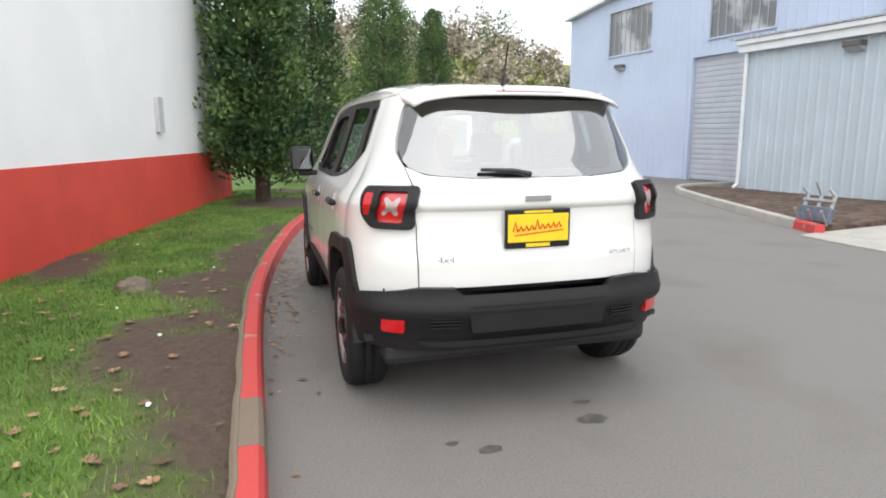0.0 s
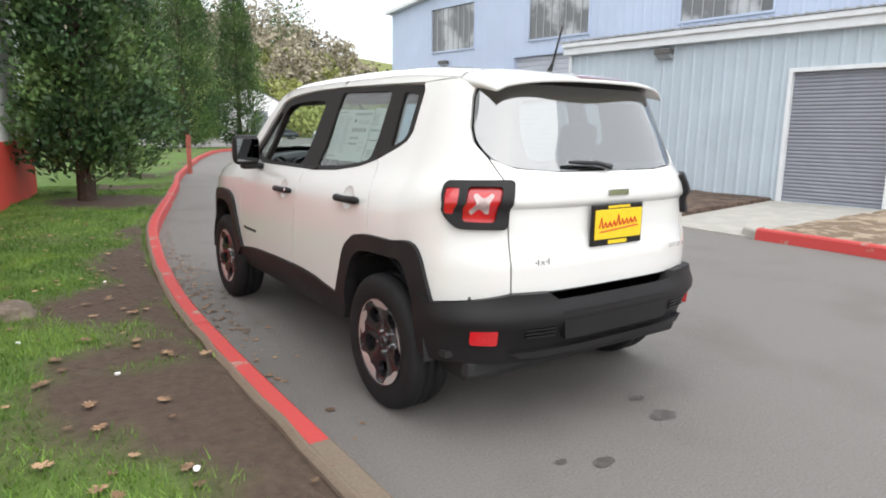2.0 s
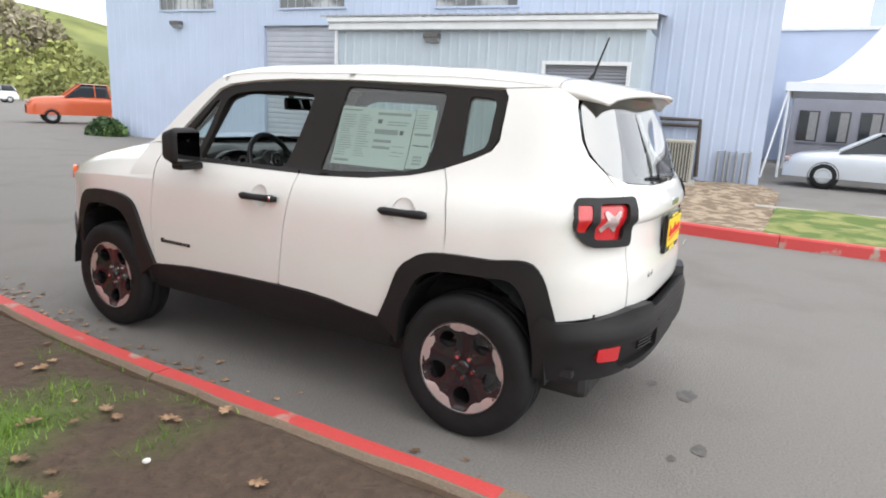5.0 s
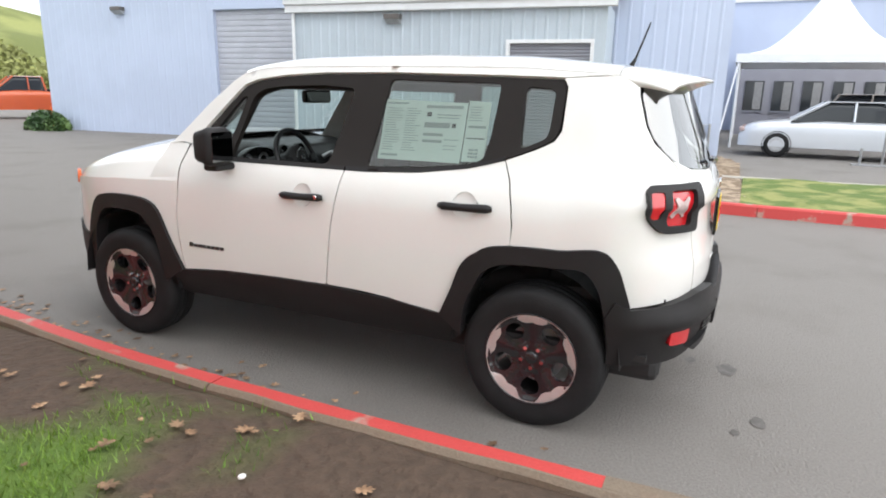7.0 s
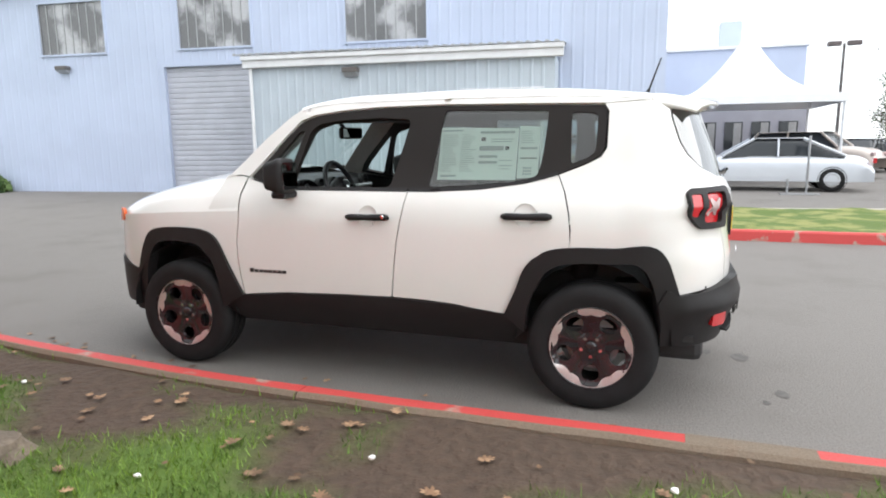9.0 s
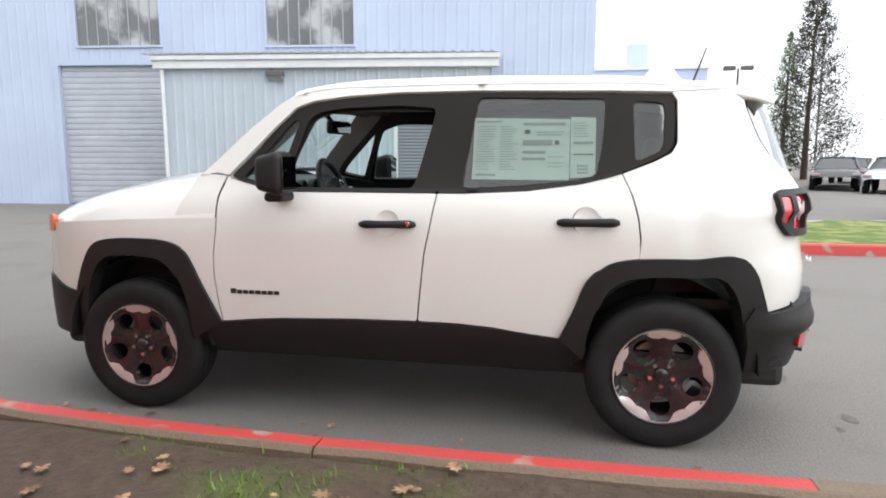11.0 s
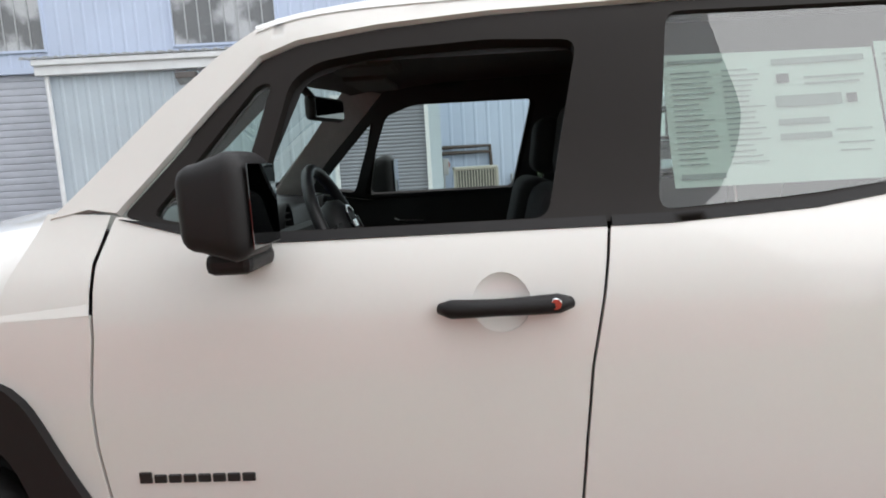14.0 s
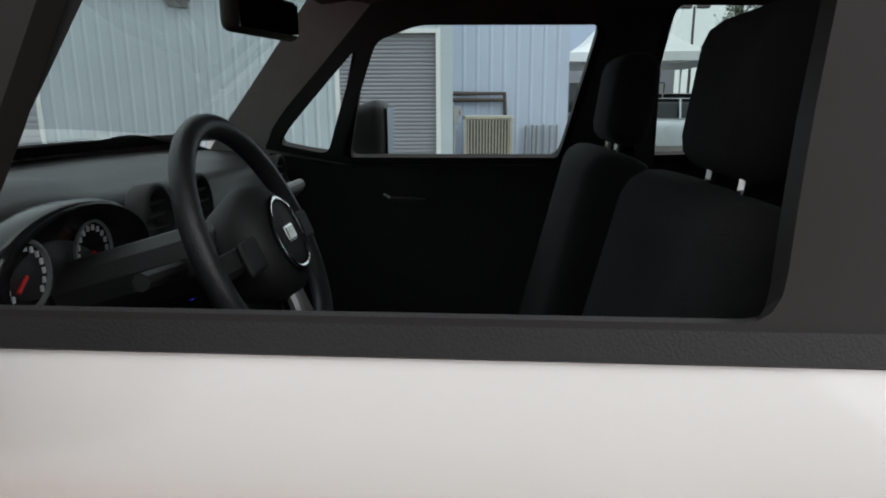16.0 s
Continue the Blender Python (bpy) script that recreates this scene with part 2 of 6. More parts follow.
def sheet(poly, fn, holes=(), step=0.05, depth=0.02, flip=False):
    """A panel: the flat outline poly (with holes) meshed and bent by fn(u, v) -> place; its rims are turned inwards by depth."""
    loops = [dense(list(poly), step)] + [dense(list(h), step) for h in holes]
    pts, edges = [], []
    for lp in loops:
        k = len(pts)
        pts += lp
        edges += [(k + i, k + (i + 1) % len(lp)) for i in range(len(lp))]
    us, vs = [p[0] for p in loops[0]], [p[1] for p in loops[0]]
    u = min(us) + step / 2
    while u < max(us):
        v = min(vs) + step / 2
        while v < max(vs):
            if inside((u, v), loops[0]) and not any(inside((u, v), h) for h in loops[1:]):
                pts.append((u, v))
            v += step
        u += step
    V, _, F, *_ = delaunay_2d_cdt([Vector(p) for p in pts], edges, [], 0, 1e-5)
    bm = bmesh.new()
    bv = [bm.verts.new(fn(p.x, p.y)) for p in V]
    for f in F:
        c = ((V[f[0]].x + V[f[1]].x + V[f[2]].x) / 3, (V[f[0]].y + V[f[1]].y + V[f[2]].y) / 3)
        if inside(c, loops[0]) and not any(inside(c, h) for h in loops[1:]):
            try:
                bm.faces.new([bv[i] for i in (f if not flip else f[::-1])])
            except ValueError:
                pass
    for v in [v for v in bm.verts if not v.link_faces]:
        bm.verts.remove(v)
    bm.normal_update()
    for f in bm.faces:
        f.smooth = True
    if depth:
        rim = [e for e in bm.edges if len(e.link_faces) == 1]
        normal = {v: v.normal.copy() for e in rim for v in e.verts}
        low = {v: bm.verts.new(v.co - n * depth) for v, n in normal.items()}
        for e in rim:
            f = e.link_faces[0]
            a, b = e.verts
            for lp in f.loops:
                if lp.edge == e:
                    a, b = lp.vert, lp.link_loop_next.vert
            q = bm.faces.new((b, a, low[a], low[b]))
            q.smooth = False
    bm.normal_update()
    for e in bm.edges:
        if len(e.link_faces) == 2 and e.calc_face_angle(0) > 0.7:
            e.smooth = False
    return bm


def ribbon(points, width, height, z0=0.0):
    """A kerb of the given section along points in plan, on the left of the line."""
    bm = bmesh.new()
    pts = [Vector((x, y, 0)) for x, y in points]
    b = 0.02
    prof = [(0, 0), (0.012, height - b), (b + 0.012, height), (width - b, height), (width, height - b), (width, 0)]
    rows = []
    for i, p in enumerate(pts):
        d = (pts[min(i + 1, len(pts) - 1)] - pts[max(i - 1, 0)]).normalized()
        s = Vector((-d.y, d.x, 0))
        rows.append([bm.verts.new(p + s * a + Vector((0, 0, z0 + h))) for a, h in prof])
    for q, w in zip(rows, rows[1:]):
        for k in range(len(prof) - 1):
            bm.faces.new((q[k], w[k], w[k + 1], q[k + 1]))
    bm.faces.new(rows[0])
    bm.faces.new(rows[-1][::-1])
    bmesh.ops.recalc_face_normals(bm, faces=bm.faces)
    return bm


def spline(points, step):
    """Points every step metres along a smooth curve through points."""
    p = [Vector((*q, 0)) for q in points]
    p = [p[0] * 2 - p[1]] + p + [p[-1] * 2 - p[-2]]
    out = []
    for i in range(1, len(p) - 2):
        n = max(1, int((p[i + 1] - p[i]).length / step))
        for j in range(n):
            t = j / n
            q = 0.5 * (2 * p[i] + (p[i + 1] - p[i - 1]) * t + (2 * p[i - 1] - 5 * p[i] + 4 * p[i + 1] - p[i + 2]) * t * t + (3 * p[i] - p[i - 1] - 3 * p[i + 1] + p[i + 2]) * t ** 3)
            out.append((q.x, q.y))
    return out + [tuple(points[-1])]


# ---- ground ----
ground = part("ground", box(-400, 400, -400, 400, -0.5, 0), ASPHALT)
tagged(ground, "worn grey asphalt yard with faint stains", "asphalt", kind="structure")

STAIN = mat("oil_stain", (0.115, 0.105, 0.096), 0.6, 0, 0.3, 20)
for x, y, r in ((-0.35, -1.0, 0.035), (0.25, -0.85, 0.05), (-0.50, -0.9, 0.02), (0.3, -0.65, 0.03)):
    st = bmesh.new()
    rim = [st.verts.new((x + r * (1 + 0.45 * noise.noise(Vector((math.cos(k) * 1.7 + x * 9, math.sin(k) * 1.7, y)))) * math.cos(k) * 1.5, y + r * (1 + 0.45 * noise.noise(Vector((math.cos(k) * 1.7, math.sin(k) * 1.7 + x * 9, y)))) * math.sin(k), 0.003)) for k in np.linspace(0, 2 * math.pi, 28, endpoint=False)]
    st.faces.new(rim)
    tagged(part("stain", st, STAIN), "dark dried oil stain on the grey asphalt", "stain", "stains", "structure")

KERB = [(-1.33, -7.88), (-1.33, -3), (-1.32, -1.0), (-1.32, 0.6), (-1.29, 1.9), (-1.2, 3.0), (-1.04, 4.3), (-0.7, 6.3), (0.1, 9.4), (0.9, 12.5), (1.9, 16.5), (5.4, 28), (9.0, 36.2), (15.0, 40)]
kerb_line = spline(KERB, 0.25)

# kerb stones, one by one, with a joint between them
kerb = thing("kerb", "red-painted concrete kerb, worn and chipped, along the grass", "kerb", kind="structure")
for i in range(0, len(kerb_line) - 1, 12):
    run = kerb_line[i:i + 13]
    if len(run) > 1:
        d = (Vector(run[-1]) - Vector(run[-2])).normalized() * 0.006
        run = run[:-1] + [(run[-1][0] - d.x, run[-1][1] - d.y)]
        part("kerb_stone", ribbon(run, 0.13, 0.15), KERBRED, kerb)
        worn = [(x - 0.084 + 0.016 * noise.noise(Vector((x * 3, y * 3, 1.0))), y + 0.002) for x, y in run]
        part("unpainted_edge", ribbon(worn, 0.064, 0.1535), KERBBARE, kerb, "bare brownish concrete back edge")

bare = [(-1.318, -0.95), (-1.318, -0.7), (-1.318, -0.45)]
part("bare_patch", ribbon(bare, 0.134, 0.1525), KERBBARE, kerb, "bare grey concrete where the paint is gone")
SOIL_Z = 0.135


def soil_mask(x, y):
    """1 on bare soil, 0 on grass: soil lies in a strip behind the kerb and in patches."""
    edge = np.interp(y, [-9, -3, 0, 2, 4, 6, 9], [0.80, 0.85, 0.85, 0.66, 0.40, 0.20, 0.10])
    kx = np.interp(y, [q[1] for q in kerb_line], [q[0] for q in kerb_line]) - 0.13
    d = kx - x
    n = noise.noise(Vector((x * 1.3, y * 1.1, 0.3))) * 0.6 + noise.noise(Vector((x * 4, y * 4, 2.0))) * 0.25
    patch = noise.noise(Vector((x * 0.8 + 7, y * 0.55, 5.0)))
    ring = math.exp(-((x + 0.85) ** 2 + (y - 9.2) ** 2) / 0.9)
    s = (edge - 0.10 - d) * 2.2 + n * 2.6
    s -= 1.1 * math.exp(-(d / 0.06) ** 2) * (1 + 2 * n)
    s = max(s, (patch - 0.40) * 4 + n * 0.7, ring * 3 - 0.9)
    return min(1.0, max(0.0, 0.5 + s))


def verge():
    """The raised strip of grass and soil behind the kerb: finer near the walk."""
    ys = list(np.arange(-7.8, 14, 0.10)) + list(np.arange(14, 40, 0.8))
    kx = [np.interp(y, [q[1] for q in kerb_line], [q[0] for q in kerb_line]) - 0.11 for y in ys]
    off = list(np.arange(0, 4.0, 0.1)) + list(np.arange(4, 14, 0.7)) + [60]
    vs, fs, col = [], [], []
    for y, k in zip(ys, kx):
        for o in off:
            x = k - o
            fall = 0.0 if o > 0.05 else -0.02
            vs.append((x, y, SOIL_Z + fall + 0.035 * noise.noise(Vector((x * 1.7, y * 1.7, 0))) + 0.016 * noise.noise(Vector((x * 7, y * 7, 0)))))
            col.append(soil_mask(x, y) if o < 6 else 0.1)
    n = len(off)
    for i in range(len(ys) - 1):
        for j in range(n - 1):
            a = i * n + j
            fs.append((a, a + 1, a + n + 1, a + n))
    return vs, fs, col


VERGE = bpy.data.materials.new("lawn_and_soil")
VERGE.use_nodes = True
vt = VERGE.node_tree
vb = vt.nodes["Principled BSDF"]
vb.inputs["Roughness"].default_value = 0.9
attr = vt.nodes.new("ShaderNodeAttribute")
attr.attribute_name = "soil"
vn = vt.nodes.new("ShaderNodeTexNoise")
vn.inputs["Scale"].default_value, vn.inputs["Detail"].default_value = 17, 12
vtc = vt.nodes.new("ShaderNodeTexCoord")
vt.links.new(vtc.outputs["Object"], vn.inputs["Vector"])
mud_mix, lawn_mix, both = (vt.nodes.new("ShaderNodeMix") for _ in range(3))
for q in (mud_mix, lawn_mix, both):
    q.data_type = "RGBA"
mud_mix.inputs["A"].default_value, mud_mix.inputs["B"].default_value = (0.04, 0.026, 0.018, 1), (0.118, 0.078, 0.054, 1)
lawn_mix.inputs["A"].default_value, lawn_mix.inputs["B"].default_value = (0.05, 0.10, 0.015, 1), (0.13, 0.215, 0.032, 1)
for q in (mud_mix, lawn_mix):
    vt.links.new(vn.outputs["Fac"], q.inputs["Factor"])
vt.links.new(attr.outputs["Fac"], both.inputs["Factor"])
vt.links.new(lawn_mix.outputs["Result"], both.inputs["A"])
vt.links.new(mud_mix.outputs["Result"], both.inputs["B"])
vt.links.new(both.outputs["Result"], vb.inputs["Base Color"])
vbp = vt.nodes.new("ShaderNodeBump")
vbp.inputs["Strength"].default_value, vbp.inputs["Distance"].default_value = 1.0, 0.04
vt.links.new(vn.outputs["Fac"], vbp.inputs["Height"])
vt.links.new(vbp.outputs["Normal"], vb.inputs["Normal"])

vs, fs, col = verge()
lawn = raw("lawn", vs, fs, VERGE, smooth=True)
la = lawn.data.attributes.new("soil", "FLOAT", "POINT")
la.data.foreach_set("value", col)
tagged(lawn, "patchy green lawn with bare trodden soil beside the kerb", "lawn", kind="structure")

# ---- blue metal building ----
MX, AX = 13.5, 11.35
TURN = 6.0  # the hall stands a little askew to the lane


def ribbed(x, y0, y1, z0, top, pitch=0.3, holes=(), depth=0.012):
    """Metal siding facing -x with standing ribs, cut round the openings; top(y) is its upper edge."""
    bm = bmesh.new()
    cuts = sorted({y0, y1, *[h[0] for h in holes], *[h[1] for h in holes]})
    for a, b in zip(cuts, cuts[1:]):
        mid = (a + b) / 2
        hs = sorted((h[2], h[3]) for h in holes if h[0] < mid < h[1])
        n = max(1, round((b - a) / pitch))
        zs = [z0] + [z for h in hs for z in h] + [None]
        for lo, hi in zip(zs[::2], zs[1::2]):
            for i in range(n):
                p, q = a + (b - a) * i / n, a + (b - a) * (i + 1) / n
                w = min(0.03, (q - p) * 0.2)
                line = [(p, 0), (q - 3 * w, 0), (q - 2.2 * w, depth), (q - 0.8 * w, depth), (q, 0)]
                lower = [bm.verts.new((x - d, y, lo)) for y, d in line]
                upper = [bm.verts.new((x - d, y, top(y) if hi is None else hi)) for y, d in line]
                for k in range(4):
                    bm.faces.new((lower[k], upper[k], upper[k + 1], lower[k + 1]))
    bmesh.ops.remove_doubles(bm, verts=bm.verts, dist=0.0005)
    return bm


HY0, HY1 = -1.8, 19.7


def gable(y):
    return 6.0 + 0.12 * (HY1 - y) if y > 9.0 else 7.28 - 0.12 * (9.0 - y)


WINDOWS = [(14.75, 17.1, 4.32, 5.85), (9.8, 12.15, 4.32, 5.82), (4.5, 6.85, 4.28, 5.82)]
ROLL = (8.9, 12.75, 0.0, 3.8)
building = thing("building", "pale blue metal-clad industrial hall with high windows", "building", kind="structure", rz=TURN)
part("wall", ribbed(MX, HY0, HY1, 0, gable, 0.3, WINDOWS + [ROLL]), BLUEWALL, building)
bk = box(MX + 0.14, MX + 18, HY0 + 0.02, HY1 - 0.02, 0, 5.2)
part("inner_wall", bk, BLUEWALL, building)
rf = bmesh.new()
for ya, yb in ((HY1 + 0.15, 9.0), (9.0, HY0 - 0.15)):
    a = [rf.verts.new((x, y, gable(y) + dz)) for dz in (0.02, 0.14) for x in (MX - 0.25, MX + 18) for y in (ya, yb)]
    for f in ((0, 1, 3, 2), (4, 6, 7, 5), (0, 4, 5, 1), (0, 2, 6, 4), (2, 3, 7, 6), (1, 5, 7, 3)):
        rf.faces.new([a[i] for i in f])
part("roof", rf, WHITETRIM, building)
sw = bmesh.new()
for y in (HY0, HY1):
    a = [sw.verts.new(p) for p in ((MX, y, 0), (MX + 18, y, 0), (MX + 18, y, gable(y)), (MX, y, gable(y)))]
    sw.faces.new(a)
part("side_wall", sw, BLUEWALL, building)
for y0, y1, z0, z1 in WINDOWS:
    w = part("window", box(MX + 0.02, MX + 0.05, y0, y1, z0, z1), CORRUGLASS, building, "grey translucent corrugated window sheet")
    n = round((y1 - y0) / 0.28)
    for i in range(n + 1):
        y = y0 + (y1 - y0) * i / n
        part("rib", box(MX - 0.005, MX + 0.03, y - 0.018, y + 0.018, z0 + 0.02, z1 - 0.02, 0.006), STEEL, w)
    fr = box(MX - 0.05, MX + 0.02, y0 - 0.06, y0, z0 - 0.06, z1 + 0.06, 0.005)
    for q in ((y1, y1 + 0.06, z0 - 0.06, z1 + 0.06), (y0, y1, z0 - 0.06, z0), (y0, y1, z1, z1 + 0.06)):
        box(MX - 0.05, MX + 0.02, *q, 0.005, fr)
    part("frame", fr, BLUEWALL, w)


def roller_door(name, x, y0, y1, z0, z1, material, pitch, label):
    d = thing(name, label, "roller door", kind="structure", rz=TURN)
    n = round((z1 - z0) / pitch)
    for i in range(n):
        a = z0 + (z1 - z0) * i / n
        b = bmesh.new()
        h = (z1 - z0) / n
        prof = [(0.0, 0.004), (0.012, 0.02), (0.016, h * 0.5), (0.012, h - 0.02), (0.0, h - 0.004)]
        r0 = [b.verts.new((x - d0, y0, a + z)) for d0, z in prof]
        r1 = [b.verts.new((x - d0, y1, a + z)) for d0, z in prof]
        for k in range(4):
            b.faces.new((r0[k], r0[k + 1], r1[k + 1], r1[k]))
        part("slat", b, material, d)
    part("backing", box(x + 0.004, x + 0.03, y0, y1, z0, z1), material, d)
    return d


roller_door("door_1", MX + 0.10, ROLL[0], ROLL[1], 0.02, ROLL[3], PALEDOOR, 0.16, "closed pale grey ribbed roller door in the hall")
fr = box(MX - 0.04, MX + 0.12, ROLL[1], ROLL[1] + 0.14, 0, ROLL[3] + 0.14)
box(MX - 0.04, MX + 0.12, ROLL[0], ROLL[1], ROLL[3], ROLL[3] + 0.14, 0, fr)
part("door_frame", fr, BLUEWALL, building)

# annex
annex = thing("annex", "low pale blue-grey metal annex with white eaves", "annex", kind="structure", rz=TURN)
ADOOR = (1.22, 3.05, 0.0, 2.63)
AY0, AY1, EAVE = 0.9, 8.72, 3.38
part("wall", ribbed(AX, AY0, AY1, 0.04, lambda y: EAVE + 0.04, 0.25, [ADOOR], 0.02), ANNEXWALL, annex)
part("side_wall", box(AX + 0.005, MX - 0.03, AY0, AY0 + 0.1, 0.04, EAVE + 0.09), ANNEXWALL, annex)
part("side_wall", box(AX + 0.005, MX - 0.03, AY1 - 0.1, AY1, 0.04, EAVE + 0.09), ANNEXWALL, annex)
part("inner_wall", box(AX + 0.14, AX + 0.2, AY0 + 0.1, AY1 - 0.1, 0.04, EAVE + 0.04), ANNEXWALL, annex)
part("fascia", box(AX - 0.16, AX + 0.02, AY0 - 0.2, AY1 + 0.12, EAVE, EAVE + 0.18, 0.01), WHITETRIM, annex)
part("gutter", box(AX - 0.22, AX - 0.1, AY0 - 0.22, AY1 + 0.14, EAVE + 0.18, EAVE + 0.30, 0.02), WHITETRIM, annex)
rb = bmesh.new()
yy = AY0 - 0.2
while yy < AY1 + 0.12:
    w = 0.1
    a = [rb.verts.new(p) for p in ((AX - 0.24, yy, EAVE + 0.305), (MX, yy, EAVE + 0.60), (MX, yy + w, EAVE + 0.60), (AX - 0.24, yy + w, EAVE + 0.305))]
    rb.faces.new(a)
    yy += w
    a2 = [rb.verts.new(p) for p in ((AX - 0.24, yy, EAVE + 0.305), (AX - 0.24, yy + 0.03, EAVE + 0.35), (AX - 0.24, yy + 0.09, EAVE + 0.35), (AX - 0.24, yy + 0.12, EAVE + 0.305), (MX, yy, EAVE + 0.60), (MX, yy + 0.03, EAVE + 0.64), (MX, yy + 0.09, EAVE + 0.64), (MX, yy + 0.12, EAVE + 0.60))]
    for k in range(3):
        rb.faces.new((a2[k], a2[k + 4], a2[k + 5], a2[k + 1]))
    rb.faces.new(a2[:4])
    yy += 0.12
part("roof", rb, STEEL, annex)
part("downpipe", tube([(AX - 0.06, AY1 - 0.06, EAVE + 0.19), (AX - 0.06, AY1 - 0.06, 0.2), (AX - 0.2, AY1 - 0.06, 0.1)], 0.045), WHITETRIM, annex)
tr = box(AX - 0.035, AX + 0.1, ADOOR[0] - 0.08, ADOOR[0], 0.02, ADOOR[3] + 0.08)
box(AX - 0.035, AX + 0.1, ADOOR[1], ADOOR[1] + 0.08, 0.02, ADOOR[3] + 0.08, 0, tr)
box(AX - 0.035, AX + 0.1, ADOOR[0], ADOOR[1], ADOOR[3], ADOOR[3] + 0.08, 0, tr)
part("door_frame", tr, WHITETRIM, annex)
roller_door("door_2", AX + 0.08, ADOOR[0], ADOOR[1], 0.02, ADOOR[3], GREYDOOR, 0.075, "closed dark grey roller door in the annex")


def wall_lamp(x, y, z):
    t = thing("wall_lamp", "dark bronze box floodlight fixed to the metal wall", "wall lamp", "wall lamps", at=pose(0, 0, 0, 0, 0, TURN) @ Vector((x, y, z)), rz=TURN)
    b = box(-0.24, -0.02, -0.2, 0.2, -0.02, 0.1, 0.015)
    part("housing", b, mat("lamp_bronze", (0.14, 0.13, 0.125), 0.5, 0.4, 0.1), t)
    lens = bmesh.new()
    a = [lens.verts.new(p) for p in ((-0.235, -0.18, -0.02), (-0.235, 0.18, -0.02), (-0.05, 0.18, -0.12), (-0.05, -0.18, -0.12), (-0.03, -0.18, -0.02), (-0.03, 0.18, -0.02))]
    for f in ((0, 1, 2, 3), (3, 2, 5, 4), (0, 3, 4), (1, 5, 2)):
        lens.faces.new([a[i] for i in f])
    part("lens", lens, mat("lamp_lens", (0.4, 0.42, 0.43), 0.2), t)
    part("bracket", box(-0.03, 0.0, -0.08, 0.08, -0.08, 0.08, 0.01), STEEL, t)
    return t


wall_lamp(AX, 5.9, 3.2)
wall_lamp(MX, 16.3, 3.85)

# ---- red and white wall ----
wall_dir = Vector((0.195, 0.981, 0)).normalized()
wall_n = Vector((wall_dir.y, -wall_dir.x, 0))
W0 = Vector((-3.45, 3.3, 0)) - wall_dir * 4.5
WM = Matrix((( wall_n.x, wall_dir.x, 0, W0.x), (wall_n.y, wall_dir.y, 0, W0.y), (0, 0, 1, 0), (0, 0, 0, 1)))
wl = thing("wall_west", "tall wall, white above and red-painted block below", "wall", kind="structure")
part("red_band", box(-0.6, 0.012, 0, 12.7, 0, 1.12, 0, m=WM), REDWALL, wl)
part("white_wall", box(-0.6, 0, 0, 12.7, 1.12, 7.5, 0, m=WM), WHITEWALL, wl)
part("conduit_box", box(0, 0.06, 8.25, 8.48, 1.47, 2.0, 0.01, m=WM), mat("pale_grey_box", (0.6, 0.6, 0.6), 0.6), wl)

# ---- the white compact off-road car: rear axle at y = 0, front axle at y = 2.57 ----
WZ = [(0.2, 0.82), (0.36, 0.862), (0.5, 0.880), (0.62, 0.884), (0.78, 0.882), (0.92, 0.876), (1.0, 0.868), (1.06, 0.852), (1.10, 0.832), (1.13, 0.808), (1.18, 0.778), (1.27, 0.738), (1.40, 0.692), (1.53, 0.643), (1.60, 0.60)]
YZ = [(0.2, 0.66), (0.6, 0.685), (0.68, 0.700), (0.78, 0.700), (0.74, 0.702), (0.80, 0.690), (0.86, 0.676), (0.985, 0.668), (1.003, 0.694), (1.06, 0.688), (1.12, 0.664), (1.16, 0.640), (1.28, 0.602), (1.48, 0.520), (1.6, 0.47)]
Y0, NR = 0.30, 3.5
Y1, YF, NF = 2.30, 3.42, 3.0


def lerp(table, z):
    return float(np.interp(z, [a for a, _ in table], [b for _, b in table]))


def smooth_lerp(table, z, h=0.018):
    return sum(lerp(table, z + d * h) for d in (-1, -0.5, 0, 0.5, 1)) / 5


_th = np.linspace(0, math.pi / 2, 400)
_rx, _ry = -0.88 * np.cos(_th) ** (2 / NR), Y0 - 0.98 * np.sin(_th) ** (2 / NR)
_rs = -np.concatenate([[0], np.cumsum(np.hypot(np.diff(_rx), np.diff(_ry)))]) + Y0
REAR_S = float(_rs[-1])
_fx, _fy = -0.88 * np.cos(_th) ** (2 / NF), Y1 + 1.12 * np.sin(_th) ** (2 / NF)
_fs = np.concatenate([[0], np.cumsum(np.hypot(np.diff(_fx), np.diff(_fy)))]) + Y1
FRONT_S = float(_fs[-1])


def s_y(y):
    """The way round the body that belongs to a place along its side."""
    if y < Y0:
        return float(np.interp(-y, -_ry, _rs))
    return float(np.interp(y, _fy, _fs)) if y > Y1 else y


def s_x(x):
    """The same for a place across its rear (x from -0.88 to 0)."""
    return float(np.interp(x, _rx, _rs)) if x <= 0 else 2 * REAR_S - s_x(-x)


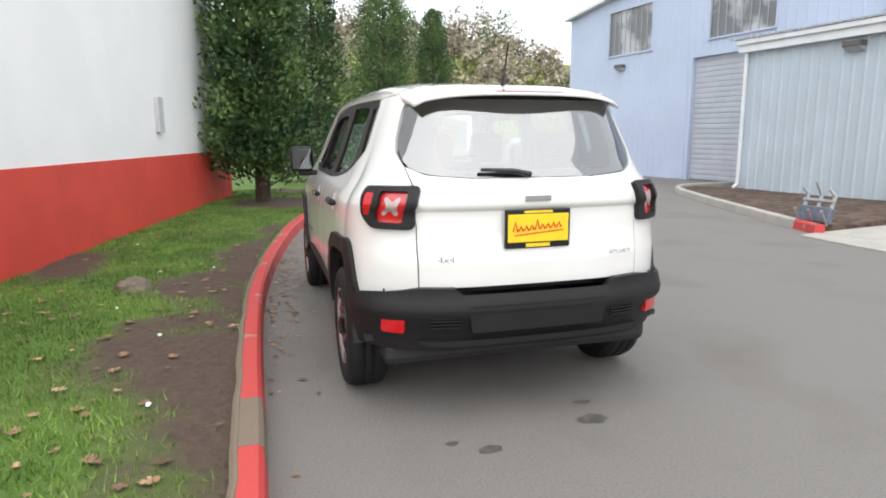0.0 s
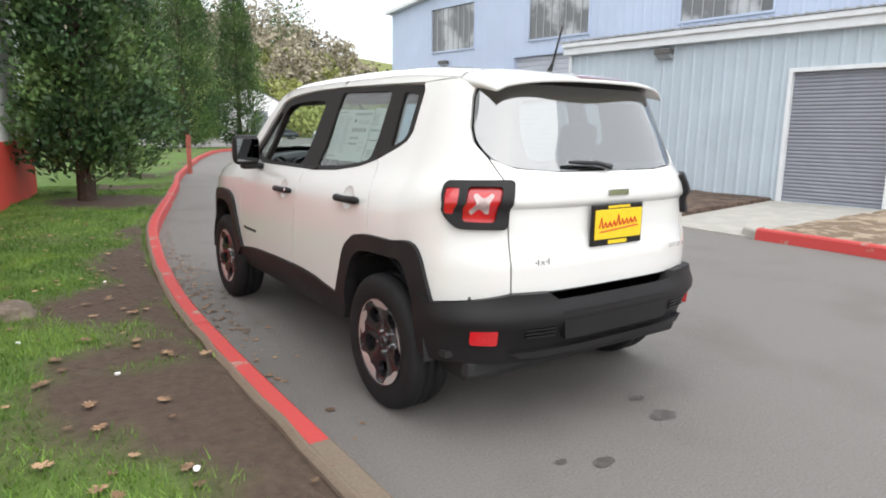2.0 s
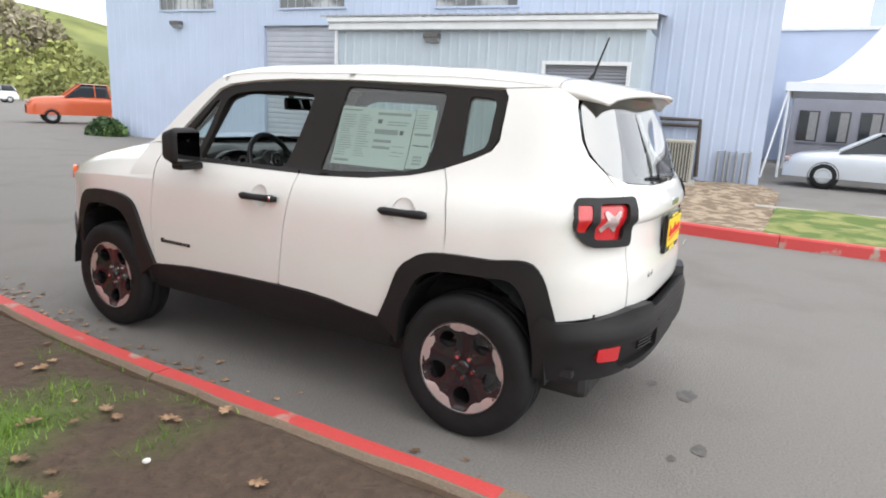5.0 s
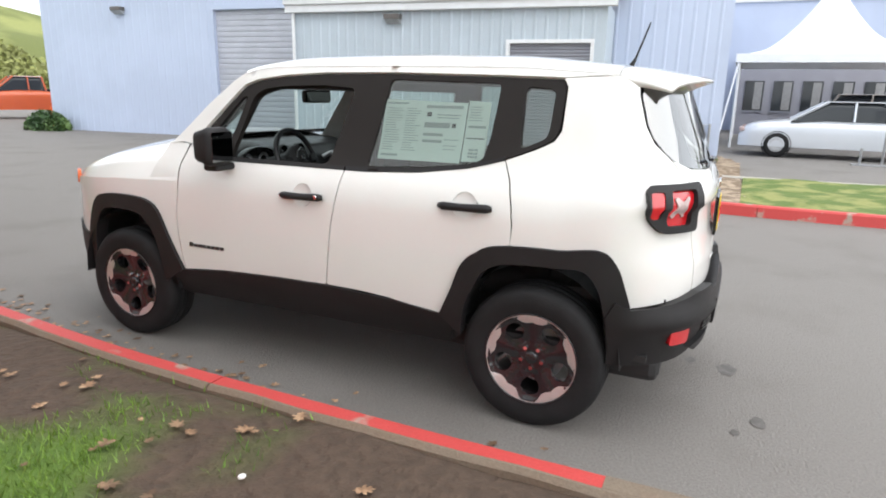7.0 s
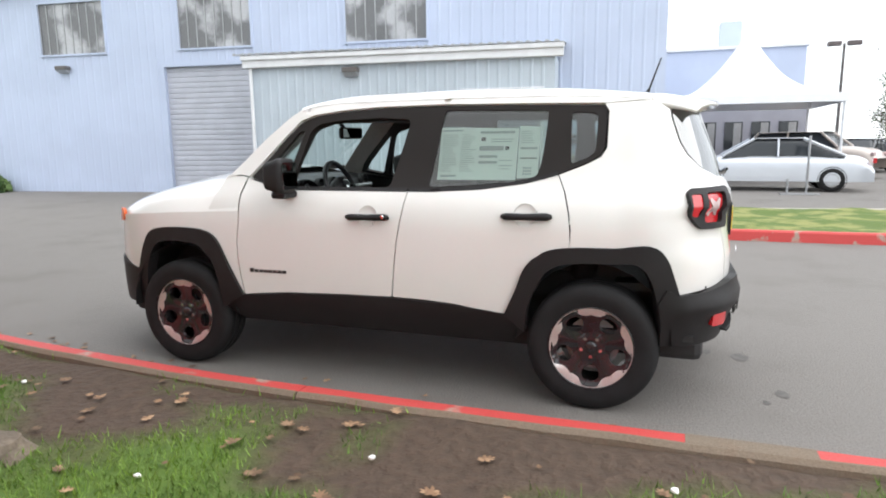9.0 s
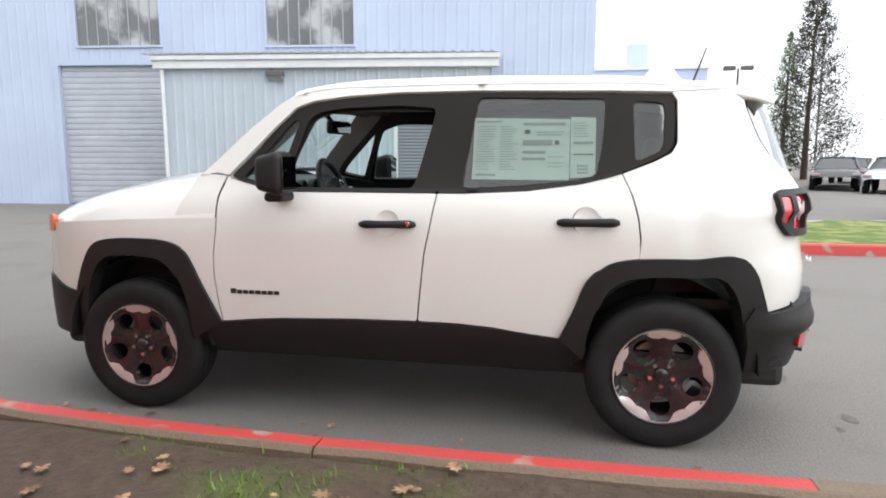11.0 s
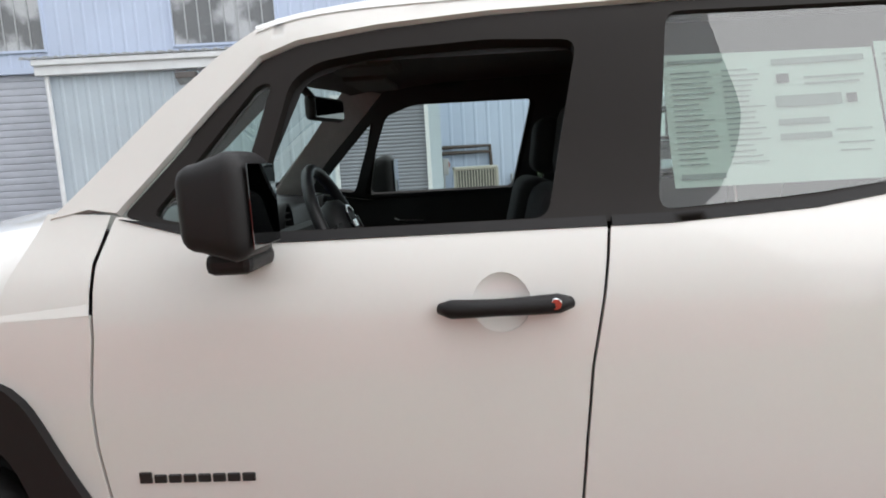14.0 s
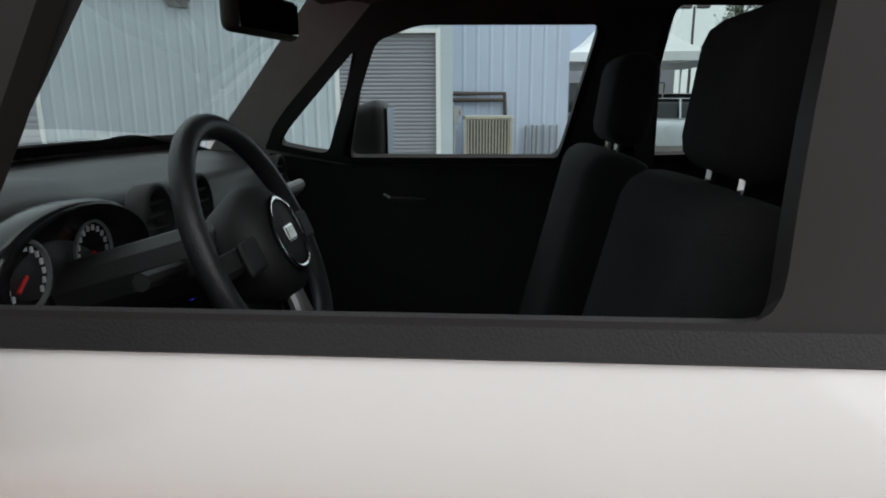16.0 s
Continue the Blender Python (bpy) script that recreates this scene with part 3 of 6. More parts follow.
def body(s, z, out=0.0, w_add=0.0, y_add=0.0):
    """The car's skin: s runs from the middle of the front round its left side to the middle of the rear and beyond."""
    if s < REAR_S:
        p = body(2 * REAR_S - s, z, out, w_add, y_add)
        return Vector((-p.x, p.y, p.z))
    w, yr = smooth_lerp(WZ, z) + w_add, smooth_lerp(YZ, z, 0.007) + y_add

    def flat(q):
        if q < Y0:
            th = float(np.interp(-q, -_rs, _th))
            return Vector((-w * max(math.cos(th), 1e-6) ** (2 / NR), Y0 - (Y0 + yr) * max(math.sin(th), 0) ** (2 / NR), z))
        if q > Y1:
            th = float(np.interp(q, _fs, _th))
            return Vector((-w * max(math.cos(th), 1e-6) ** (2 / NF), Y1 + (YF - Y1) * max(math.sin(th), 0) ** (2 / NF), z))
        return Vector((-w, q, z))
    p = flat(s)
    if out:
        d = (flat(s + 0.004) - flat(s - 0.004)).normalized()
        n = Vector((-d.y, d.x, 0))
        p = p + n * out
    return p


def B(out=0.0, w_add=0.0, y_add=0.0, right=False):
    def fn(s, z):
        p = body(s, z, out, w_add, y_add)
        return Vector((-p.x, p.y, p.z)) if right else p
    return fn


def yz(points):
    """Outline points given by their place along the side and their height."""
    return [(s_y(Y0 - (Y0 - y) * 0.98 / (Y0 + smooth_lerp(YZ, z)) if y < Y0 else y), z) for y, z in points]


def xz(points):
    """Outline points given by their place across the rear and their height."""
    return [(s_x(max(-0.879, min(0.879, x * 0.88 / smooth_lerp(WZ, z)))), z) for x, z in points]


def cup(y, z, r=0.058):
    return [(s_y(y) + r * math.cos(a * math.pi / 10), z + r * math.sin(a * math.pi / 10)) for a in range(20)]


car = thing("car", "white compact off-road car with black plastic arches and window sticker", "car")
ARCH_R = [(0.45, 0.49), (0.395, 0.62), (0.34, 0.76), (0.25, 0.835), (0.12, 0.862), (-0.1, 0.866), (-0.27, 0.857), (-0.345, 0.80), (-0.39, 0.70), (-0.42, 0.615)]
ARCH_F = [(2.04, 0.49), (2.10, 0.60), (2.15, 0.69), (2.23, 0.83), (2.33, 0.882), (2.5, 0.895), (2.70, 0.885), (2.80, 0.845), (2.87, 0.74), (2.93, 0.60)]
IN_R = [(0.345, 0.40), (0.325, 0.55), (0.27, 0.69), (0.19, 0.762), (0.08, 0.785), (-0.1, 0.788), (-0.21, 0.778), (-0.275, 0.71), (-0.31, 0.60), (-0.34, 0.38)]
IN_F = [(2.20, 0.40), (2.22, 0.57), (2.27, 0.70), (2.36, 0.785), (2.46, 0.805), (2.6, 0.808), (2.71, 0.79), (2.78, 0.72), (2.83, 0.60), (2.86, 0.36)]
ARCH_R, ARCH_F, IN_R, IN_F = (spline(q, 0.03) for q in (ARCH_R, ARCH_F, IN_R, IN_F))
CUT = min(range(len(ARCH_R)), key=lambda i: math.dist(ARCH_R[i], (0.12, 0.862)))
DOOR_F = [(2.035, 0.495), (1.90, 0.51), (1.72, 0.525), (1.36, 0.538), (1.068, 0.542), (1.055, 0.70), (1.04, 0.86), (1.015, 1.0), (0.995, 1.128), (1.73, 1.128), (1.88, 1.155), (2.03, 1.19), (2.055, 1.10), (2.055, 0.95), (2.072, 0.82), (2.07, 0.72), (2.05, 0.58)]
DOOR_R = [(1.062, 0.542), (0.90, 0.540), (0.73, 0.528), (0.58, 0.505)] + ARCH_R[:CUT + 1] + [(0.122, 0.95), (0.132, 1.03), (0.16, 1.13), (0.2, 1.213), (0.37, 1.172), (0.60, 1.142), (0.88, 1.128), (0.989, 1.128), (1.009, 1.0), (1.034, 0.86), (1.049, 0.70)]
FENDER = ARCH_F + [(2.97, 0.60), (3.06, 0.62), (3.19, 0.66), (3.25, 0.80), (3.25, 0.93), (3.0, 0.96), (2.6, 0.985), (2.2, 1.0), (2.063, 1.003), (2.063, 0.95), (2.08, 0.82), (2.078, 0.72), (2.058, 0.58)]
DLO = [(2.02, 1.187), (1.88, 1.155), (1.73, 1.13), (0.88, 1.13), (0.60, 1.145), (0.37, 1.175), (0.19, 1.218), (0.06, 1.265), (-0.01, 1.30), (-0.03, 1.34), (-0.035, 1.50), (-0.025, 1.527), (0.26, 1.538), (0.84, 1.548), (1.2, 1.545), (1.45, 1.532), (1.62, 1.513), (1.70, 1.487), (1.80, 1.40)]
OPEN_F = [(1.735, 1.142), (1.10, 1.142), (1.02, 1.485), (1.20, 1.497), (1.45, 1.49), (1.585, 1.475), (1.645, 1.44)]
VENT = [(1.955, 1.183), (1.78, 1.148), (1.685, 1.44), (1.72, 1.435)]
GLASS_R = [(0.895, 1.145), (0.60, 1.16), (0.40, 1.18), (0.305, 1.205), (0.275, 1.515), (0.84, 1.527)]
GLASS_Q = [(0.14, 1.255), (0.03, 1.30), (0.015, 1.33), (0.01, 1.495), (0.15, 1.505)]
D_PILLAR = yz(ARCH_R[CUT:]) + xz([(-0.80, 0.632), (-0.70, 0.648), (-0.555, 0.668), (-0.558, 0.92), (-0.565, 1.12), (-0.585, 1.205), (-0.612, 1.275), (-0.606, 1.34), (-0.568, 1.47), (-0.54, 1.53), (-0.50, 1.572)]) + yz([(-0.27, 1.566), (-0.26, 1.545), (-0.2, 1.545), (-0.02, 1.537), (-0.043, 1.505), (-0.043, 1.335), (-0.015, 1.292), (0.06, 1.257), (0.193, 1.21), (0.153, 1.13), (0.125, 1.03), (0.114, 0.95)])

for right in (False, True):
    side = "right" if right else "left"
    f = B(right=right)
    door = part("front_door", sheet(yz(rounded(DOOR_F, 0.010, 2)), f, [cup(1.205, 0.992)], flip=not right, step=0.04), PAINT, car)
    rdoor = part("rear_door", sheet(yz(rounded(DOOR_R, 0.010, 2)), f, [cup(0.35, 1.018)], flip=not right, step=0.04), PAINT, car)
    part("fender", sheet(yz(FENDER), f, flip=not right, step=0.04), PAINT, car)
    part("cowl_panel", sheet(yz([(2.067, 0.99), (2.067, 1.10), (2.045, 1.192), (2.20, 1.20), (2.30, 1.0)]), B(-0.004, right=right), (), 0.04, 0.0, not right), PAINT, car)
    part("quarter_panel", sheet(D_PILLAR, f, flip=not right, step=0.035), PAINT, car)
    fr = part("window_surround", sheet(yz(rounded(DLO, 0.02)), B(-0.012, right=right), [yz(rounded(h, 0.03)) for h in (OPEN_F, VENT, GLASS_R, GLASS_Q)], 0.035, 0.03, not right), PILLAR, car, "matt black window surround and pillars")
    # white pillar in front of the side windows and rail over them
    part("pillar", sheet(yz([(2.03, 1.195), (2.10, 1.205), (2.19, 1.19), (2.10, 1.265), (1.93, 1.41), (1.80, 1.505), (1.72, 1.55), (1.62, 1.575), (1.45, 1.585), (0.9, 1.59), (0.2, 1.585), (-0.25, 1.56), (-0.25, 1.545), (-0.2, 1.551), (-0.02, 1.541), (0.26, 1.547), (0.84, 1.557), (1.2, 1.554), (1.45, 1.541), (1.625, 1.521), (1.712, 1.493), (1.815, 1.402)]), f, (), 0.035, 0.02, not right), PAINT, car)
    part("rear_door_glass", sheet(yz(rounded(GLASS_R, 0.03)), B(-0.022, right=right), (), 0.05, 0, not right), REARSIDE, rdoor)
    part("quarter_glass", sheet(yz(rounded(GLASS_Q, 0.03)), B(-0.022, right=right), (), 0.05, 0, not right), REARSIDE, car)
    part("vent_glass", sheet(yz(rounded(VENT, 0.01)), B(-0.022, right=right), (), 0.05, 0, not right), WINGLASS, car)
    if right:
        part("front_door_glass", sheet(yz(rounded(OPEN_F, 0.03)), B(-0.022, right=right), (), 0.05, 0, not right), WINGLASS, door)
    # belt strip
    part("belt_strip", sheet(yz([(2.02, 1.183), (1.88, 1.150), (1.73, 1.124), (0.997, 1.124), (0.997, 1.142), (1.73, 1.142), (1.88, 1.166)]), B(0.004, right=right), (), 0.04, 0.02, not right), BLACKPLAST, door)
    part("belt_strip", sheet(yz([(0.987, 1.124), (0.88, 1.124), (0.60, 1.138), (0.37, 1.168), (0.2, 1.209), (0.2, 1.225), (0.37, 1.185), (0.60, 1.156), (0.88, 1.142), (0.987, 1.142)]), B(0.004, right=right), (), 0.04, 0.02, not right), BLACKPLAST, rdoor)
    # arches and sill
    part("arch_flare", sheet(yz(ARCH_R + IN_R[::-1]), B(0.022, right=right), (), 0.04, 0.07, not right), BLACKPLAST, car)
    part("arch_flare", sheet(yz(ARCH_F + IN_F[::-1]), B(0.022, right=right), (), 0.04, 0.07, not right), BLACKPLAST, car)
    part("sill", sheet(yz([(2.05, 0.49), (1.72, 0.522), (1.36, 0.534), (1.06, 0.538), (0.73, 0.524), (0.44, 0.49), (0.345, 0.40), (0.42, 0.33), (2.1, 0.33), (2.2, 0.40)]), lambda s, z, f=f: f(s, z) * 1.0 + Vector(((1 if right else -1) * (0.012 - max(0, 0.46 - z) * 0.35), 0, 0)), (), 0.04, 0.05, not right), BLACKPLAST, car)
    # inner linings
    part("door_lining", sheet(yz([(2.0, 0.5), (0.5, 0.5), (0.4, 0.75), (0.2, 0.9), (0.2, 1.2), (0.45, 1.14), (0.9, 1.115), (1.75, 1.115), (1.98, 1.15)]), B(-0.075, right=right), (), 0.08, 0.0, right), INTERIOR, car, "black inner door lining")
    part("pillar_lining", sheet(yz([(2.0, 1.16), (1.76, 1.12), (0.9, 1.11), (0.2, 1.2), (-0.35, 1.1), (-0.45, 1.3), (-0.3, 1.53), (0.3, 1.56), (1.0, 1.575), (1.5, 1.56), (1.7, 1.53), (1.85, 1.40)]), B(-0.05, right=right), [yz(rounded(h, 0.03)) for h in ([(1.76, 1.135), (1.085, 1.135), (1.0, 1.47), (1.5, 1.475), (1.62, 1.44)], [(0.93, 1.14), (0.6, 1.15), (0.29, 1.2), (0.26, 1.50), (0.86, 1.51)], [(0.17, 1.25), (0.0, 1.29), (0.0, 1.49), (0.16, 1.50)], [(1.96, 1.175), (1.80, 1.145), (1.67, 1.43)])], 0.05, 0.0, right), INTERIOR, car, "grey pillar lining")
    # quarter trim behind the rear wheel: inner wheel house
    for wy in (0.0, 2.57):
        wh = bmesh.new()
        r0, r1 = [], []
        sgn = 1 if right else -1
        for k in range(13):
            a = math.pi * k / 12
            r0.append(wh.verts.new((sgn * 0.87, wy + 0.40 * math.cos(a), 0.36 + 0.43 * math.sin(a))))
            r1.append(wh.verts.new((sgn * 0.55, wy + 0.40 * math.cos(a), 0.36 + 0.43 * math.sin(a))))
        for k in range(12):
            wh.faces.new((r0[k], r0[k + 1], r1[k + 1], r1[k]))
        wh.faces.new(r1)
        part("wheel_house", wh, INTERIOR, car)

# rear: tailgate, glass, bumper
part("tailgate", sheet(xz([(-0.549, 0.668), (-0.552, 0.92), (-0.559, 1.12), (-0.58, 1.205)]) + [(s, z) for s, z in xz([(-0.5, 1.165), (-0.3, 1.148)])] + xz([(0.3, 1.148), (0.5, 1.165), (0.58, 1.205), (0.559, 1.12), (0.552, 0.92), (0.549, 0.668)]), B(), (), 0.018, 0.02, True), PAINT, car)
GATE_GLASS = [(-0.577, 1.202), (-0.5, 1.168), (-0.3, 1.151), (0.3, 1.151), (0.5, 1.168), (0.577, 1.202), (0.604, 1.275), (0.598, 1.34), (0.56, 1.47), (0.53, 1.52), (-0.53, 1.52), (-0.56, 1.47), (-0.598, 1.34), (-0.604, 1.275)]
gate_glass = part("rear_glass", sheet(xz(rounded(GATE_GLASS, 0.04)), B(-0.006), (), 0.05, 0.0, True), TINTGLASS, car, "large rear window reflecting the sky")
# black border, widened so its colour also paints the dark reflection at both ends
part("glass_border", sheet(xz(rounded(GATE_GLASS, 0.04)), B(-0.012), [xz(rounded([(-0.43, 1.185), (0.43, 1.185), (0.45, 1.29), (0.41, 1.455), (-0.41, 1.455), (-0.45, 1.29)], 0.05))], 0.05, 0.0, True), GLOSSBLACK, gate_glass)
bumper = part("rear_bumper", sheet(yz(IN_R[-1:]) + yz([(-0.31, 0.60), (-0.345, 0.66), (-0.40, 0.64)]) + xz([(-0.80, 0.636), (-0.70, 0.652), (-0.55, 0.674), (-0.40, 0.672), (-0.36, 0.645), (0.36, 0.645), (0.40, 0.672), (0.55, 0.674), (0.70, 0.652), (0.80, 0.636)]) + [(2 * REAR_S - s, z) for s, z in yz([(-0.40, 0.64), (-0.345, 0.66), (-0.31, 0.60), (-0.34, 0.38)])] + xz([(0.75, 0.375), (0.5, 0.365), (-0.5, 0.365), (-0.75, 0.375)]), lambda s, z: body(s, z, 0.02 + 0.038 * math.exp(-((z - 0.575) / 0.055) ** 2) * min(1, max(0, (Y0 - s - 0.62) / 0.25)) * min(1, max(0, (s - (2 * REAR_S - Y0) - 0.62) / 0.25)) + 0.01, 0.0, 0.01 - max(0, 0.5 - z) * 0.25), (), 0.03, 0.06, True), BLACKPLAST, car)
part("header", sheet(xz([(-0.52, 1.512), (0.52, 1.512), (0.50, 1.55), (-0.50, 1.55)]), B(-0.012), (), 0.06, 0.0, True), GLOSSBLACK, car)
for ob in [o for o in car.children_recursive if "glass" in o.name and "border" not in o.name]:
    ob.visible_shadow = False


def grid(fn, nu, nv, flip=False):
    bm = bmesh.new()
    v = [[bm.verts.new(fn(i / nu, j / nv)) for j in range(nv + 1)] for i in range(nu + 1)]
    for i in range(nu):
        for j in range(nv):
            q = (v[i][j], v[i + 1][j], v[i + 1][j + 1], v[i][j + 1])
            f = bm.faces.new(q[::-1] if flip else q)
            f.smooth = True
    return bm


ROOF_E = [(-0.5, 1.525), (-0.25, 1.555), (0.2, 1.583), (0.9, 1.588), (1.45, 1.583), (1.62, 1.573), (1.72, 1.548), (1.8, 1.505)]
ROOF_C = [(-0.5, 1.575), (-0.3, 1.602), (0.2, 1.648), (0.8, 1.662), (1.46, 1.65), (1.75, 1.60), (1.9, 1.53)]


def roof_fn(a, b):
    u = 2 * a - 1
    front = 1.72 + 0.10 * (1 - u * u)
    y = -0.25 + (front + 0.25) * b
    ys = -0.25 + (1.72 + 0.25) * b
    ze, zc = smooth_lerp(ROOF_E, ys, 0.08), smooth_lerp(ROOF_C, y, 0.08)
    z = ze + (zc - ze) * (1 - abs(u) ** 3.4) ** 0.6
    w = 0.004 - body(yz([(ys, ze)])[0][0], ze).x
    return Vector((u * w, y, z))


part("roof_panel", grid(roof_fn, 40, 40), PAINT, car)
part("headliner", grid(lambda a, b: roof_fn(a, b) * 1.0 + Vector((0, 0, -0.055)), 20, 16, True), HEADLINER, car)


def shield(a, b, d=0.0):
    u = 2 * a - 1
    w = 0.765 + (0.60 - 0.765) * b
    return Vector((u * w, 2.175 + (1.715 - 2.175) * b + 0.11 * (1 - u * u) - d, 1.195 + (1.553 - 1.195) * b + 0.035 * b * (1 - u * u)))


part("windscreen", grid(shield, 20, 8, True), WINGLASS, car).visible_shadow = False
bd = grid(lambda a, b: shield(a, -0.03 + 0.07 * b, 0.004), 20, 2, True)
part("windscreen_border", bd, GLOSSBLACK, car)

HOOD_C = [(2.05, 1.215), (2.15, 1.215), (2.5, 1.185), (2.85, 1.13), (3.1, 1.075), (3.25, 1.02), (3.36, 0.93), (3.42, 0.80)]
HOOD_E = [(2.05, 1.003), (2.6, 0.985), (3.0, 0.955), (3.2, 0.92), (3.42, 0.70)]


def hood_fn(a, b):
    u = 2 * a - 1
    y = 2.063 + 1.347 * b + (0.17 * (1 - u ** 4)) * (1 - b)
    ym = min(y, 3.41)
    w = 0.868 if ym < Y1 else 0.868 * max(0.0, 1 - ((ym - Y1) / (YF - Y1)) ** NF) ** (1 / NF)
    ze, zc = lerp(HOOD_E, y), smooth_lerp(HOOD_C, y, 0.05)
    bulge = 0.012 * math.exp(-((abs(u) - 0.42) / 0.12) ** 2)
    return Vector((u * w, ym, ze + (zc + bulge - ze) * (1 - abs(u) ** 4.2) ** 0.55))


part("bonnet", grid(hood_fn, 40, 40), PAINT, car)
part("front_fascia", sheet([(s_y(3.255), 0.93), (s_y(3.255), 0.62), (FRONT_S, 0.62), (FRONT_S, 0.93)], B(), (), 0.06, 0.02, True), PAINT, car)
part("front_fascia", sheet([(s_y(3.255), 0.93), (s_y(3.255), 0.62), (FRONT_S, 0.62), (FRONT_S, 0.93)], B(right=True), (), 0.06, 0.02), PAINT, car)
for right in (False, True):
    part("front_bumper", sheet(yz([(2.86, 0.36), (2.87, 0.74), (2.935, 0.60), (3.06, 0.618), (3.19, 0.655)]) + [(FRONT_S, 0.62), (FRONT_S, 0.34)], B(0.012, right=right), (), 0.05, 0.05, not right), BLACKPLAST, car)
    part("marker_lamp", sheet(yz(rounded([(3.13, 0.905), (3.21, 0.90), (3.21, 0.99), (3.13, 0.985)], 0.02)), B(0.008, right=right), (), 0.03, 0.02, not right), AMBER, car, "amber front marker lamp")
part("underbody", box(-0.70, 0.70, -0.55, 3.15, 0.27, 0.40, 0.04), INTERIOR, car)

# tail lamps
TSL, TSR = yz([(-0.435, 1.05)])[0][0], xz([(-0.545, 1.05)])[0][0]


def tf(points):
    return [(TSL + (TSR - TSL) * f, z) for f, z in points]


TL = tf([(0.0, 1.115), (0.0, 1.04), (0.10, 0.955), (0.30, 0.905), (1.0, 0.903), (1.0, 1.122)])
MAIN = tf([(0.36, 0.935), (0.82, 0.932), (0.84, 1.092), (0.36, 1.092)])
MARK = tf([(0.05, 1.085), (0.05, 1.03), (0.12, 0.965), (0.25, 0.965), (0.25, 1.085)])
for right in (False, True):
    lamp = part("tail_lamp", sheet(rounded(TL, 0.03), lambda s, z, g=B(0.028, right=right): g(s, z), [rounded(MAIN, 0.02), rounded(MARK, 0.012)], 0.025, 0.05, not right), BLACKPLAST, car, "black tail lamp housing with red lenses")
    part("lens", sheet(tf([(0.33, 0.925), (0.85, 0.925), (0.86, 1.10), (0.33, 1.10)]), B(0.006, right=right), (), 0.03, 0, not right), RED_LENS, lamp)
    part("side_lens", sheet(rounded(tf([(0.04, 1.09), (0.04, 1.03), (0.11, 0.96), (0.26, 0.96), (0.26, 1.09)]), 0.012), B(0.022, right=right), (), 0.02, 0.01, not right), RED_LENS, lamp)
    cross = [(0.438, 1.05), (0.478, 1.062), (0.598, 1.034), (0.694, 1.062), (0.734, 1.05), (0.67, 1.012), (0.734, 0.974), (0.694, 0.961), (0.59, 0.99), (0.486, 0.961), (0.446, 0.974), (0.51, 1.012)]
    part("cross", sheet(rounded(tf(cross), 0.012), B(0.012, right=right), (), 0.02, 0.012, not right), PALE_LENS, lamp, "pale cross inside the lamp")
    part("reflector", sheet(rounded(xz([(-0.685, 0.55), (-0.60, 0.548), (-0.60, 0.468), (-0.685, 0.472)]), 0.015), B(0.05, right=right, y_add=0.012), (), 0.03, 0.03, not right), RED_LENS, bumper, "red bumper reflector")
    for k in range(5):
        z = 0.495 + 0.016 * k
        part("grille_bar", sheet(xz([(-0.50, z), (-0.37, z), (-0.37, z + 0.007), (-0.50, z + 0.007)]), B(0.058, right=right, y_add=0.01), (), 0.05, 0.01, not right), GLOSSBLACK, bumper)
part("skid_trim", sheet(xz([(-0.34, 0.60), (0.34, 0.60), (0.32, 0.47), (-0.32, 0.47)]), B(0.075, y_add=0.0), (), 0.05, 0.03, True), BLACKPLAST, bumper)
part("lower_lip", sheet(xz([(-0.55, 0.425), (0.55, 0.425), (0.50, 0.395), (-0.50, 0.395)]), B(0.05, y_add=0.0), (), 0.05, 0.03, True), BLACKPLAST, bumper)

# number plate card in its black holder
plate = part("plate_holder", box(-0.162, 0.162, -0.705, -0.688, 0.812, 0.990, 0.006), GLOSSBLACK, car, "black holder with a yellow dealer card")
card = part("card", box(-0.150, 0.150, -0.7095, -0.7058, 0.838, 0.965, 0.001), YELLOW, plate, "plain yellow card with red and black bars")
stroke = bmesh.new()
for i in range(9):
    x = -0.115 + i * 0.027
    tube([(x - 0.01, -0.7105, 0.885 + 0.002 * i), (x, -0.7105, (0.93 if i in (0, 4) else 0.908) + 0.002 * i), (x + 0.012, -0.7105, 0.885 + 0.002 * i)], 0.004, 6, stroke)
tube([(-0.12, -0.7105, 0.868), (0.0, -0.7105, 0.878), (0.125, -0.7105, 0.888)], 0.003, 6, stroke)
part("red_script_bars", stroke, REDINK, card)
part("text_bar", box(-0.07, 0.07, -0.7075, -0.705, 0.970, 0.982), YELLOW, plate)
part("text_bar", box(-0.06, 0.06, -0.7075, -0.705, 0.818, 0.832), YELLOW, plate)


def words(text, at, size, material, parent, rot, name="lettering", depth=0.001):
    cu = bpy.data.curves.new(name, "FONT")
    cu.body, cu.size, cu.extrude, cu.align_x = text, size, depth, "CENTER"
    me = bpy.data.meshes.new_from_object(bpy.data.objects.new("tmp", cu))
    ob = new(name, me)
    me.materials.append(material)
    ob.parent, ob.matrix_basis = parent, pose(*at, *rot)
    return ob


